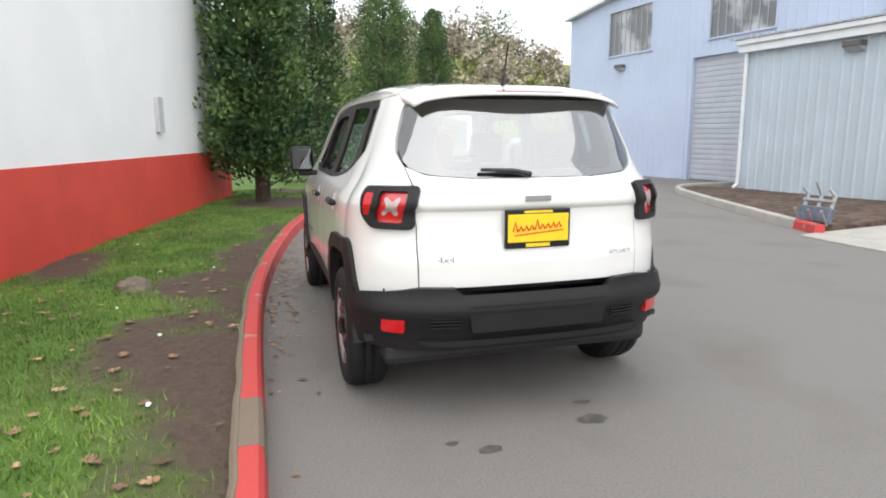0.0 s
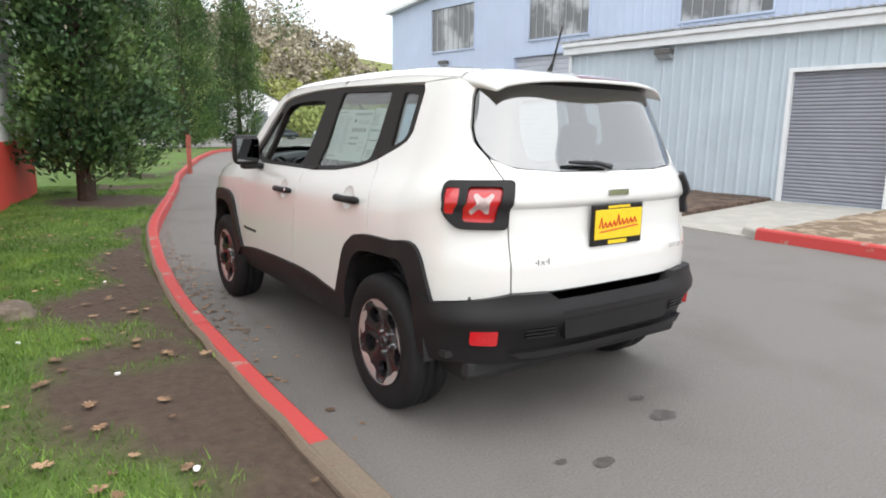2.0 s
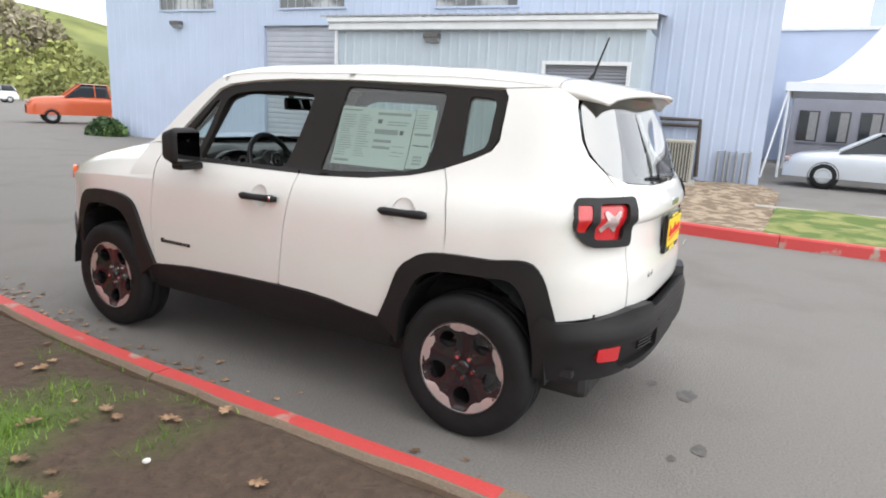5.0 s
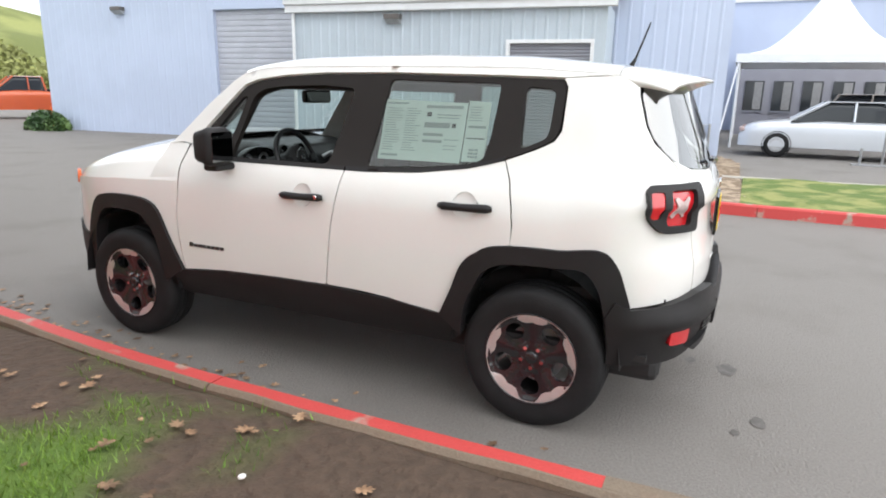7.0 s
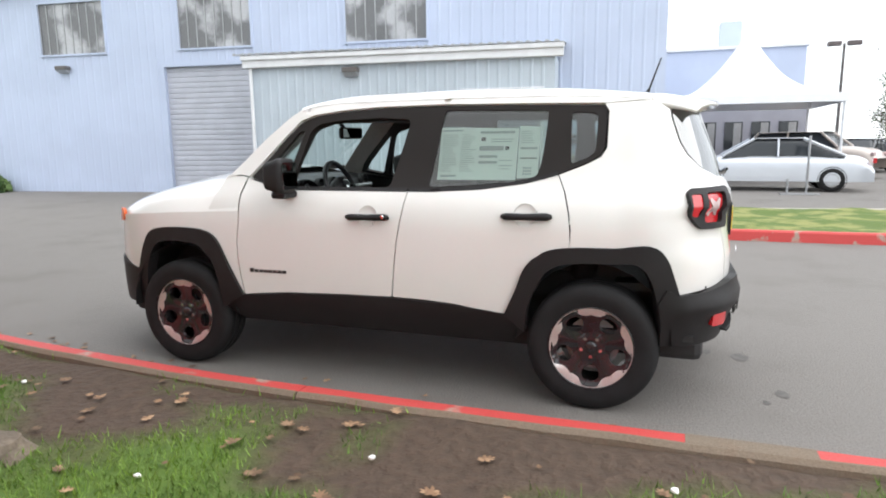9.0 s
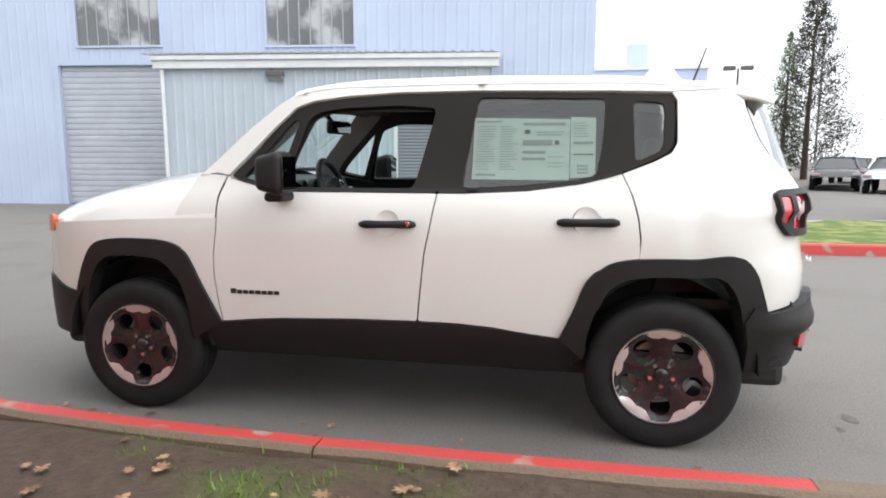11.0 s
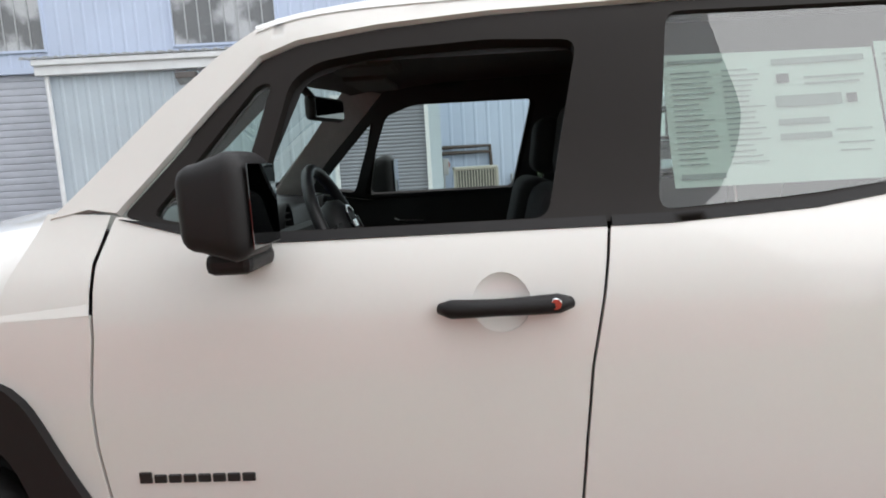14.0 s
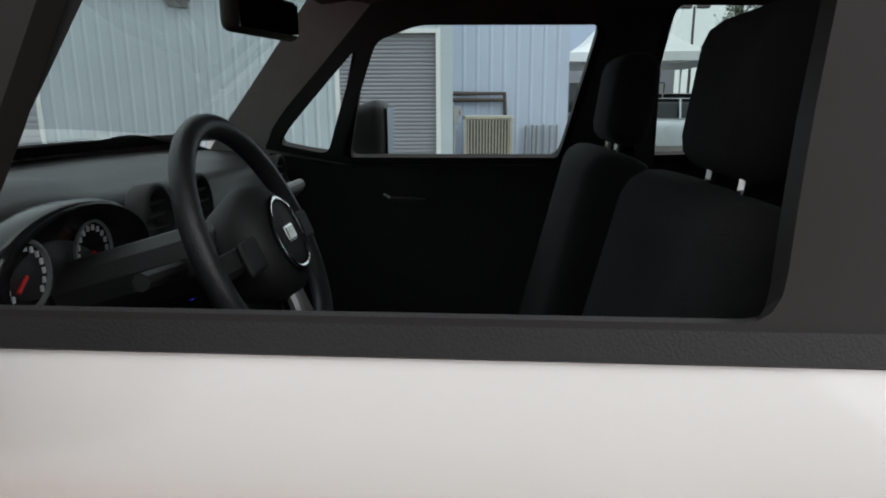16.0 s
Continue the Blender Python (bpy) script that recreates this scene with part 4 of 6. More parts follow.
words("4x4", (-0.44, -0.703, 0.772), 0.042, CHROME, car, (90, 0, -4)).scale = (1.35, 1, 1)
words("SPORT", (0.43, -0.703, 0.772), 0.03, CHROME, car, (90, 0, 4)).scale = (1.5, 1, 1)
em = box(-0.065, 0.065, -0.702, -0.690, 1.030, 1.066, 0.005)
part("emblem", em, CHROME, car, "small chrome emblem")
for i in range(8):
    bg = bmesh.new()
    y = 1.985 - i * 0.0325
    p = body(y, 0.645)
    box(p.x - 0.004, p.x + 0.003, y - 0.028, y, 0.637, 0.656 if i else 0.662, 0.002, bg, 1)
    part("badge_bar", bg, BLACKINK, car)

# rear wiper, spoiler, aerial
wp = tube([body(s_x(-0.02) , 1.165, 0.02), body(s_x(-0.12), 1.185, 0.03), body(s_x(-0.30), 1.192, 0.03)], 0.016, 8, None, 0.008)
part("wiper", wp, GLOSSBLACK, car)


def spoil(a, b, low):
    """The roof's rear lip: it goes on from the roof's end; low: 1 for its underside."""
    u = 2 * a - 1
    p = roof_fn(a, 0) + Vector((-u * 0.05 * b, -(0.36 - 0.14 * u * u) * b, -0.03 * b - 0.03 * b * b))
    return p - Vector((0, 0, (0.014 + 0.03 * (1 - b)) * low))


sp = grid(lambda a, b: spoil(a, b, 0), 24, 8, True)
me = bpy.data.meshes.new("tmp")
lo = grid(lambda a, b: spoil(a, b, 1), 24, 8)
lo.to_mesh(me)
lo.free()
sp.from_mesh(me)
bnd = [e for e in sp.edges if e.is_boundary]
bmesh.ops.bridge_loops(sp, edges=bnd)
part("spoiler", sp, PAINT, car)
bl = grid(lambda a, b: spoil(0.34 + 0.32 * a, 0.86 + 0.13 * b, 0) + Vector((0, 0, 0.005)), 12, 2, True)
part("brake_light", bl, RED_LENS, car, "red high brake light in the spoiler")
an = tube([(0.0, -0.20, 1.60), (0.0, -0.225, 1.645)], 0.016, 10, None, 0.008)
tube([(0.0, -0.225, 1.645), (0.0, -0.285, 1.82)], 0.006, 8, an, 0.004)
part("aerial", an, GLOSSBLACK, car, "short black roof aerial")

# door handles and mirrors
for right in (False, True):
    sg = 1 if right else -1
    for y, z, name in ((1.20, 0.99, "front"), (0.34, 1.014, "rear")):
        bowl = bmesh.new()
        w = -body(s_y(y), z).x
        rings = []
        for r, d in ((0.0585, 0.0005), (0.05, 0.006), (0.03, 0.011), (0.008, 0.013)):
            ring = []
            for k in range(20):
                yy, zz = y + 0.006 + r * math.cos(k * math.pi / 10), z + 0.003 + r * math.sin(k * math.pi / 10)
                ring.append(bowl.verts.new((sg * (-body(s_y(yy), zz).x - d), yy, zz)))
            rings.append(ring)
        for q, p in zip(rings, rings[1:]):
            for k in range(20):
                bowl.faces.new((q[k], q[(k + 1) % 20], p[(k + 1) % 20], p[k]))
        bowl.faces.new(rings[-1])
        part("handle_cup", bowl, PAINT, car, smooth=True)
        hb = bmesh.new()
        pts = []
        for k in range(13):
            t = k / 12
            pts.append((sg * (w + 0.012 + 0.016 * math.sin(math.pi * t) ** 0.5), y + 0.125 - 0.25 * t, z - 0.002 + 0.004 * t))
        tube(pts, 0.0195, 12, hb)
        for v in hb.verts:
            t = (y + 0.125 - v.co.y) / 0.25
            k = 0.86 + 0.28 * abs(t - 0.45)
            if min(t, 1 - t) < 0.03:
                k *= 0.62
                v.co.x = sg * (w + 0.012 + (sg * v.co.x - w - 0.012) * 0.6)
            v.co.z = z + (v.co.z - z) * k
        h = part("door_handle", hb, BLACKPLAST, car, "black pull door handle", smooth=True)
        if name == "front":
            lk = lathe([(0.0001, 0.008), (0.010, 0.008), (0.012, 0.004), (0.012, 0)], 16)
            bmesh.ops.transform(lk, matrix=pose(sg * (w + 0.0325), y - 0.097, z + 0.004) @ Matrix.Diagonal((sg, 1, 1, 1)), verts=lk.verts)
            part("lock", lk, CHROME, h)
    mh = box(-0.092, 0.092, -0.065, 0.075, -0.092, 0.092, 0.04, None, 4)
    for v in mh.verts:
        if v.co.y > 0:
            v.co.x *= 0.82
            v.co.z *= 0.82
    bmesh.ops.transform(mh, matrix=pose(sg * 0.948, 1.70, 1.205), verts=mh.verts)
    mir = part("door_mirror", mh, BLACKPLAST, car, "black door mirror", smooth=True)
    part("mirror_glass", box(sg * 0.948 - 0.074, sg * 0.948 + 0.074, 1.632, 1.634, 1.135, 1.275, 0.0015, m=None), MIRROR, mir)
    part("mirror_foot", box(sg * 0.90 - 0.075, sg * 0.90 + 0.075, 1.66, 1.75, 1.085, 1.125, 0.015), BLACKPLAST, mir)

# wheels
TYRE_R, RIM_R = 0.340, 0.222


def wheel(at, right):
    sg = 1 if right else -1
    w = part("wheel", lathe([(RIM_R - 0.01, -0.10), (RIM_R + 0.005, -0.105), (0.27, -0.112), (0.31, -0.108), (0.332, -0.09), (TYRE_R, -0.06), (TYRE_R, -0.03), (TYRE_R - 0.008, -0.028), (TYRE_R - 0.008, -0.022), (TYRE_R, -0.02), (TYRE_R, 0.02), (TYRE_R - 0.008, 0.022), (TYRE_R - 0.008, 0.028), (TYRE_R, 0.03), (TYRE_R, 0.06), (0.332, 0.09), (0.31, 0.105), (RIM_R, 0.10)], 64), RUBBER, car, "black tyre on a dark and bright alloy wheel", smooth=True)
    w.matrix_basis = pose(*at) @ Matrix.Diagonal((-sg, 1, 1, 1))
    part("rim_barrel", lathe([(RIM_R - 0.004, -0.103), (RIM_R, -0.108), (RIM_R - 0.006, -0.108), (RIM_R - 0.012, -0.095), (RIM_R - 0.03, -0.04), (RIM_R - 0.03, 0.09)], 48), DARKALLOY, w, smooth=True)
    part("brake_disc", lathe([(0.03, -0.0), (0.14, -0.0), (0.14, 0.02)], 32), STEEL, w)

    def dish(u, v):
        r = math.hypot(u, v)
        a = math.atan2(v, u) - math.pi / 2
        spoke = 0.5 + 0.5 * math.cos(5 * a)
        return Vector((-0.098 + 0.028 * (1 - min(1, r / 0.2) ** 2) + (0.010 * (1 - spoke) if 0.07 < r < 0.2 else 0), u, v))
    pockets = []
    for k in range(5):
        a = math.pi / 2 + math.pi / 5 + 2 * math.pi * k / 5
        c = (0.142 * math.cos(a), 0.142 * math.sin(a))
        e, t = Vector((math.cos(a), math.sin(a))), Vector((-math.sin(a), math.cos(a)))
        pockets.append([tuple(Vector(c) + e * 0.041 * math.cos(q * math.pi / 9) + t * (0.045 + 0.004 * math.cos(q * math.pi / 9)) * math.sin(q * math.pi / 9)) for q in range(18)])
    rim = [(0.212 * math.cos(k * math.pi / 40), 0.212 * math.sin(k * math.pi / 40)) for k in range(80)]
    part("spokes", sheet(rim, dish, pockets, 0.012, 0.035, True), DARKALLOY, w, "dark grey five-spoke wheel face")
    for k in range(5):
        a0 = math.pi / 2 + 2 * math.pi * k / 5
        arc = [(0.2115 * math.cos(a0 + q), 0.2115 * math.sin(a0 + q)) for q in np.linspace(-0.46, 0.46, 9)]
        inner = [(r * math.cos(a0 + q), r * math.sin(a0 + q)) for r, q in ((0.200, 0.40), (0.176, 0.27), (0.172, 0.12), (0.178, 0), (0.172, -0.12), (0.176, -0.27), (0.200, -0.40))]
        part("bright_tip", sheet(arc + inner, lambda u, v: dish(u, v) + Vector((-0.0025, 0, 0)), (), 0.02, 0.003, True), ALLOY, w, "bright machined spoke end")
        bt = lathe([(0.0001, -0.083), (0.009, -0.083), (0.010, -0.06)], 10)
        bmesh.ops.transform(bt, matrix=Matrix.Translation((0, 0.052 * math.cos(a0 + 0.63), 0.052 * math.sin(a0 + 0.63))), verts=bt.verts)
        part("wheel_nut", bt, CHROME, w)
    part("rim_edge", lathe([(0.2105, -0.1015), (0.2145, -0.103), (0.2165, -0.100)], 48), ALLOY, w, smooth=True)
    part("centre_cap", lathe([(0.0001, -0.088), (0.026, -0.087), (0.031, -0.082), (0.032, -0.06)], 24), DARKALLOY, w, smooth=True)


for y in (0.0, 2.57):
    wheel((-0.775, y, TYRE_R), False)
    wheel((0.775, y, TYRE_R), True)

# window sticker, behind the glass of the left rear door
stick = part("window_sticker", sheet(yz([(0.855, 1.182), (0.425, 1.182), (0.425, 1.432), (0.855, 1.442)]), B(-0.028), (), 0.06, 0, True), PAPER, car, "pale printed price sheet taped inside the glass")
part("side_sheet", sheet(yz([(0.42, 1.190), (0.312, 1.196), (0.312, 1.438), (0.42, 1.443)]), B(-0.028), (), 0.06, 0, True), PAPER, stick)
rnd = random.Random(4)


def bar(y0, y1, z, h, material=GREYINK):
    part("print_bar", sheet(yz([(y0, z), (y1, z), (y1, z + h), (y0, z + h)]), B(-0.0255), (), 0.1, 0, True), material, stick)


bar(0.845, 0.73, 1.422, 0.007)
for colm, (a, b) in enumerate(((0.84, 0.75), (0.735, 0.65))):
    for k in range(18):
        bar(a, b + rnd.uniform(0, 0.04), 1.402 - k * 0.0105, 0.003)
for z, h, a, b, m in ((1.408, 0.012, 0.632, 0.445, GREYINK), (1.372, 0.018, 0.625, 0.60, BLACKINK), (1.378, 0.004, 0.57, 0.45, GREYINK), (1.366, 0.004, 0.57, 0.46, GREYINK), (1.325, 0.022, 0.632, 0.50, GREYINK), (1.327, 0.018, 0.49, 0.47, BLACKINK), (1.290, 0.012, 0.632, 0.53, GREYINK), (1.262, 0.012, 0.632, 0.53, GREYINK), (1.275, 0.003, 0.52, 0.45, GREYINK), (1.25, 0.003, 0.52, 0.45, GREYINK), (1.235, 0.003, 0.52, 0.46, GREYINK), (1.197, 0.01, 0.84, 0.75, GREYINK)):
    bar(a, b, z, h, m)
for k in range(6):
    bar(0.408, 0.33 + rnd.uniform(0, 0.03), 1.415 - k * 0.011, 0.003)
bar(0.408, 0.322, 1.33, 0.010, GREYINK)
bar(0.408, 0.322, 1.285, 0.005, BLACKINK)
for i in range(4):
    for k in range(3):
        bar(0.39 - i * 0.012, 0.381 - i * 0.012, 1.208 + k * 0.014, 0.009, GREYINK)

# ---- inside the car ----
def dash_fn(a, b):
    u = 2 * a - 1
    prof = [(2.24, 1.178), (2.10, 1.172), (2.01, 1.16), (1.945, 1.135), (1.91, 1.065), (1.92, 0.95), (1.95, 0.80), (1.98, 0.62)]
    t = b * (len(prof) - 1)
    y, z = (float(np.interp(t, range(len(prof)), [p[i] for p in prof])) for i in (0, 1))
    hump = 0.035 * math.exp(-((u * 0.72 + 0.37) / 0.17) ** 2) * max(0, 1 - abs(b - 0.33) * 3)
    return Vector((u * 0.72, y + 0.06 * (1 - u * u) * (1 - b) - hump * 1.2, z + hump - 0.015 * u * u))


part("dashboard", grid(dash_fn, 48, 28), LEATHER, car, "black moulded dashboard")
# instrument binnacle
bn = bmesh.new()
lathe([(0.115, 0.0), (0.12, -0.04), (0.108, -0.06), (0.10, -0.02), (0.0001, 0.01)], 32, bn)
bmesh.ops.transform(bn, matrix=pose(-0.37, 1.930, 1.075, 0, 0, 90) @ Matrix.Diagonal((1, 1.5, 0.72, 1)), verts=bn.verts)
binn = part("binnacle", bn, GLOSSBLACK, car, smooth=True)
for dx in (-0.075, 0.075):
    dial = lathe([(0.046, 0), (0.048, -0.006), (0.044, -0.006), (0.043, 0)], 24)
    bmesh.ops.transform(dial, matrix=pose(-0.37 + dx, 1.918, 1.075, 0, 0, 90), verts=dial.verts)
    part("dial_ring", dial, SILVERTRIM, binn)
    tk = bmesh.new()
    for k in range(14):
        a = math.radians(-40 + k * 20)
        box(-0.37 + dx + 0.036 * math.cos(a) - 0.0022, -0.37 + dx + 0.036 * math.cos(a) + 0.0022, 1.915, 1.918, 1.075 + 0.036 * math.sin(a) - 0.004, 1.075 + 0.036 * math.sin(a) + 0.004, 0, tk)
    part("dial_marks", tk, WHITETRIM, binn)
    nd = tube([(-0.37 + dx, 1.914, 1.075), (-0.37 + dx - 0.02, 1.914, 1.058)], 0.003, 6)
    part("needle", nd, REDINK, binn)
# air vents
for vx in (-0.62, -0.09, 0.09, 0.62):
    vr = bmesh.new()
    lathe([(0.062, 0.03), (0.066, -0.012), (0.056, -0.014), (0.052, 0.03)], 28, vr)
    bmesh.ops.transform(vr, matrix=pose(vx, 1.925, 1.085, 0, 0, 90) @ Matrix.Diagonal((1, 0.85, 1.05, 1)), verts=vr.verts)
    ring = part("air_vent", vr, INTERIOR, car, smooth=True)
    for k in range(4):
        part("vane", box(vx - 0.046, vx + 0.046, 1.918, 1.938, 1.048 + k * 0.023, 1.052 + k * 0.023), INTERIOR, ring)
part("vent_trim", tube([(-0.655, 1.905, 1.14), (-0.59, 1.898, 1.10), (-0.565, 1.880, 1.02)], 0.010, 8), SILVERTRIM, car)
part("radio_panel", box(-0.14, 0.14, 1.880, 1.960, 0.80, 1.02, 0.02), GLOSSBLACK, car)
part("screen", box(-0.07, 0.07, 1.876, 1.882, 0.93, 0.99, 0.001), mat("lit_blue_display", (0.02, 0.02, 0.25), 0.3, emit=0.6), car, "small lit blue display")
part("grab_handle", tube([(0.30, 1.880, 1.05), (0.34, 1.845, 1.075), (0.58, 1.845, 1.075), (0.62, 1.880, 1.05)], 0.016, 10), SILVERTRIM, car)

# steering wheel
SW = pose(-0.315, 1.635, 1.092, 0, 0, 0) @ pose(0, 0, 0, -24, 0, 0)
rg = bmesh.new()
tor = []
for i in range(48):
    a = 2 * math.pi * i / 48
    tor.append([rg.verts.new(SW @ Vector(((0.178 + 0.0165 * math.cos(b)) * math.cos(a), 0.0165 * math.sin(b), (0.178 + 0.0165 * math.cos(b)) * math.sin(a)))) for b in np.linspace(0, 2 * math.pi, 10, endpoint=False)])
for i in range(48):
    q, w = tor[i], tor[(i + 1) % 48]
    for k in range(10):
        rg.faces.new((q[k], w[k], w[(k + 1) % 10], q[(k + 1) % 10]))
steer = part("steering_wheel", rg, LEATHER, car, "black leather steering wheel with silver spokes", smooth=True)
hub = lathe([(0.0001, -0.045), (0.05, -0.043), (0.078, -0.03), (0.088, 0.0), (0.07, 0.05)], 28)
bmesh.ops.transform(hub, matrix=SW @ pose(0, 0, 0, 0, 0, 90), verts=hub.verts)
part("hub", hub, INTERIOR, steer, smooth=True)
hr = lathe([(0.048, -0.046), (0.052, -0.049), (0.057, -0.045)], 28)
bmesh.ops.transform(hr, matrix=SW @ pose(0, 0, 0, 0, 0, 90), verts=hr.verts)
part("hub_ring", hr, CHROME, steer, smooth=True)
part("hub_emblem", box(-0.018, 0.018, -0.049, -0.044, -0.012, 0.012, 0.003, m=SW), CHROME, steer)
for a in (0, 180, 262, 278):
    d = Vector((math.cos(radians(a)), 0, math.sin(radians(a))))
    part("spoke", tube([SW @ (d * 0.07 + Vector((0, -0.012, 0))), SW @ (d * 0.125 + Vector((0, -0.010, 0))), SW @ (d * 0.175)], 0.017 if a < 200 else 0.010, 8), INTERIOR if a < 200 else SILVERTRIM, steer)
    if a < 200:
        part("switch_pad", box(d.x * 0.115 - 0.028, d.x * 0.115 + 0.028, -0.034, -0.024, -0.025, 0.02, 0.005, m=SW), INTERIOR, steer)
part("column", tube([(-0.345, 1.67, 1.09), (-0.345, 1.93, 1.02)], 0.05, 12), INTERIOR, car)
part("stalk", tube([(-0.39, 1.725, 1.075), (-0.52, 1.71, 1.09)], 0.011, 8), INTERIOR, car)


def seat(x, y):
    s = bmesh.new()
    box(x - 0.25, x + 0.25, y, y + 0.52, 0.52, 0.68, 0.06, s, 3)
    part("seat_cushion", s, SEATCLOTH, car, smooth=True)
    bk = box(-0.24, 0.24, -0.07, 0.07, 0, 0.60, 0.05, None, 3, pose(x, y + 0.02, 0.60, 14, 0, 0))
    part("seat_back", bk, SEATCLOTH, car, smooth=True)
    hd = box(-0.13, 0.13, -0.045, 0.045, 0, 0.19, 0.04, None, 3, pose(x, y - 0.14, 1.195, 8, 0, 0))
    h = part("headrest", hd, SEATCLOTH, car, smooth=True)
    for dx in (-0.06, 0.06):
        part("post", tube([(x + dx, y - 0.13, 1.17), (x + dx, y - 0.14, 1.26)], 0.007, 6), CHROME, h)


seat(-0.37, 1.14)
seat(0.37, 1.15)
seat(-0.37, 0.08)
seat(0.37, 0.08)
part("floor_pan", box(-0.78, 0.78, -0.5, 2.1, 0.40, 0.43), INTERIOR, car)
part("bulkhead", box(-0.78, 0.78, 2.0, 2.05, 0.40, 1.12), INTERIOR, car)
part("boot_floor", box(-0.70, 0.70, -0.55, -0.10, 0.62, 0.66), INTERIOR, car)
part("centre_console", box(-0.11, 0.11, 0.9, 1.9, 0.42, 0.72, 0.03), INTERIOR, car)
part("inner_door_pull", tube([(0.72, 1.50, 1.015), (0.70, 1.54, 1.02), (0.70, 1.60, 1.022), (0.72, 1.62, 1.03)], 0.009, 8), CHROME, car)
im = box(-0.115, 0.115, -0.018, 0.018, -0.036, 0.036, 0.016, None, 3, pose(0.05, 1.74, 1.435, 0, 0, -14))
imr = part("inner_mirror", im, INTERIOR, car, "black inner rear-view mirror", smooth=True)
part("mirror_glass", box(-0.10, 0.10, -0.0205, -0.0185, -0.027, 0.027, 0, m=pose(0.05, 1.74, 1.435, 0, 0, -14)), MIRROR, imr)
part("mirror_stem", tube([(0.03, 1.76, 1.45), (0.0, 1.80, 1.50), (0.0, 1.85, 1.52)], 0.014, 8), INTERIOR, imr)
part("roof_console", box(-0.12, 0.12, 1.48, 1.70, 1.53, 1.58, 0.02), HEADLINER, car)
for x in (-0.36, 0.36):
    part("sun_visor", box(x - 0.19, x + 0.19, 1.55, 1.70, 1.525, 1.545, 0.008, m=None), HEADLINER, car)
for right in (False, True):
    sg = 1 if right else -1
    part("belt_webbing", box(sg * 0.66 - 0.006, sg * 0.66 + 0.006, 0.86, 0.91, 0.7, 1.42, 0.002), INTERIOR, car)
    av = bmesh.new()
    a = [av.verts.new(p) for p in ((sg * 0.745, 2.02, 1.15), (sg * 0.67, 2.16, 1.16), (sg * 0.515, 1.76, 1.545), (sg * 0.60, 1.62, 1.52))]
    av.faces.new(a if right else a[::-1])
    part("front_pillar_lining", av, PALETRIM, car)

# the shoulder, tailgate and roof sit higher and the doors a little further forward than the plain outlines above
RISE_SIDE = [(0.65, 0.0), (1.0, 0.003), (1.13, 0.012), (1.2, 0.018), (1.45, 0.045), (1.55, 0.060), (1.7, 0.064)]
RISE_REAR = [(0.60, 0.0), (0.75, 0.035), (0.85, 0.058), (0.97, 0.064), (1.12, 0.052), (1.2, 0.050), (1.5, 0.058), (1.7, 0.064)]
AHEAD = [(0.3, 0.0), (0.47, 0.007), (0.86, 0.02), (1.0, 0.035), (1.1, 0.047), (1.75, 0.062), (2.0, 0.06), (2.3, 0.045), (2.6, 0.03), (3.0, 0.0)]


def settle(v):
    k = min(1.0, max(0.0, (-0.12 - v.y) / 0.33))
    return Vector((v.x * (1 + 0.06 * k), v.y + lerp(AHEAD, v.y), v.z + (1 - k) * lerp(RISE_SIDE, v.z) + k * lerp(RISE_REAR, v.z)))


for ob in car.children_recursive:
    if any(o.name.startswith("wheel") for o in (ob, ob.parent)) or ob.type != "MESH":
        continue
    if ob.matrix_basis.is_identity:
        for v in ob.data.vertices:
            v.co = settle(v.co)
    else:
        ob.location = settle(ob.location)

# ---- islands across the lane ----
right_kerb = thing("kerb", "red-painted concrete kerb round the planted island", "kerb", kind="structure")
line = spline([(5.84, 1.85), (5.80, 0.6), (5.62, -1.5), (5.75, -5), (6.6, -12)], 0.3)
for i in range(0, len(line) - 1, 10):
    run = line[i:i + 11]
    if len(run) > 1:
        run = run[:-1] + [(run[-1][0], run[-1][1] + 0.008)]
        part("kerb_stone", ribbon(run, 0.15, 0.15), KERBRED, right_kerb)
part("kerb_end", ribbon([(6.4, 2.2), (5.98, 2.12), (5.84, 1.86)], 0.15, 0.13), CONCRETE, right_kerb)
k2 = thing("kerb", "bare concrete kerb with a red tip beside the annex", "kerb", kind="structure")
line = spline([(6.3, 3.6), (6.9, 5.4), (7.9, 8.2), (8.8, 10.2), (9.9, 11.0), (12.0, 11.2)], 0.3)
part("kerb_stone", ribbon(line[::-1][:-2], 0.15, 0.14), CONCRETE, k2)
part("kerb_tip", ribbon(line[::-1][-3:], 0.15, 0.142), KERBRED, k2)


def slab(name, pts, z, material, label, category, bumpy=0.0, step=0.25):
    b = sheet(pts, lambda x, y: Vector((x, y, z + bumpy * noise.noise(Vector((x * 2, y * 2, 1))))), (), step, 0.1)
    ob = part(name, b, material)
    return tagged(ob, label, category, kind="structure")


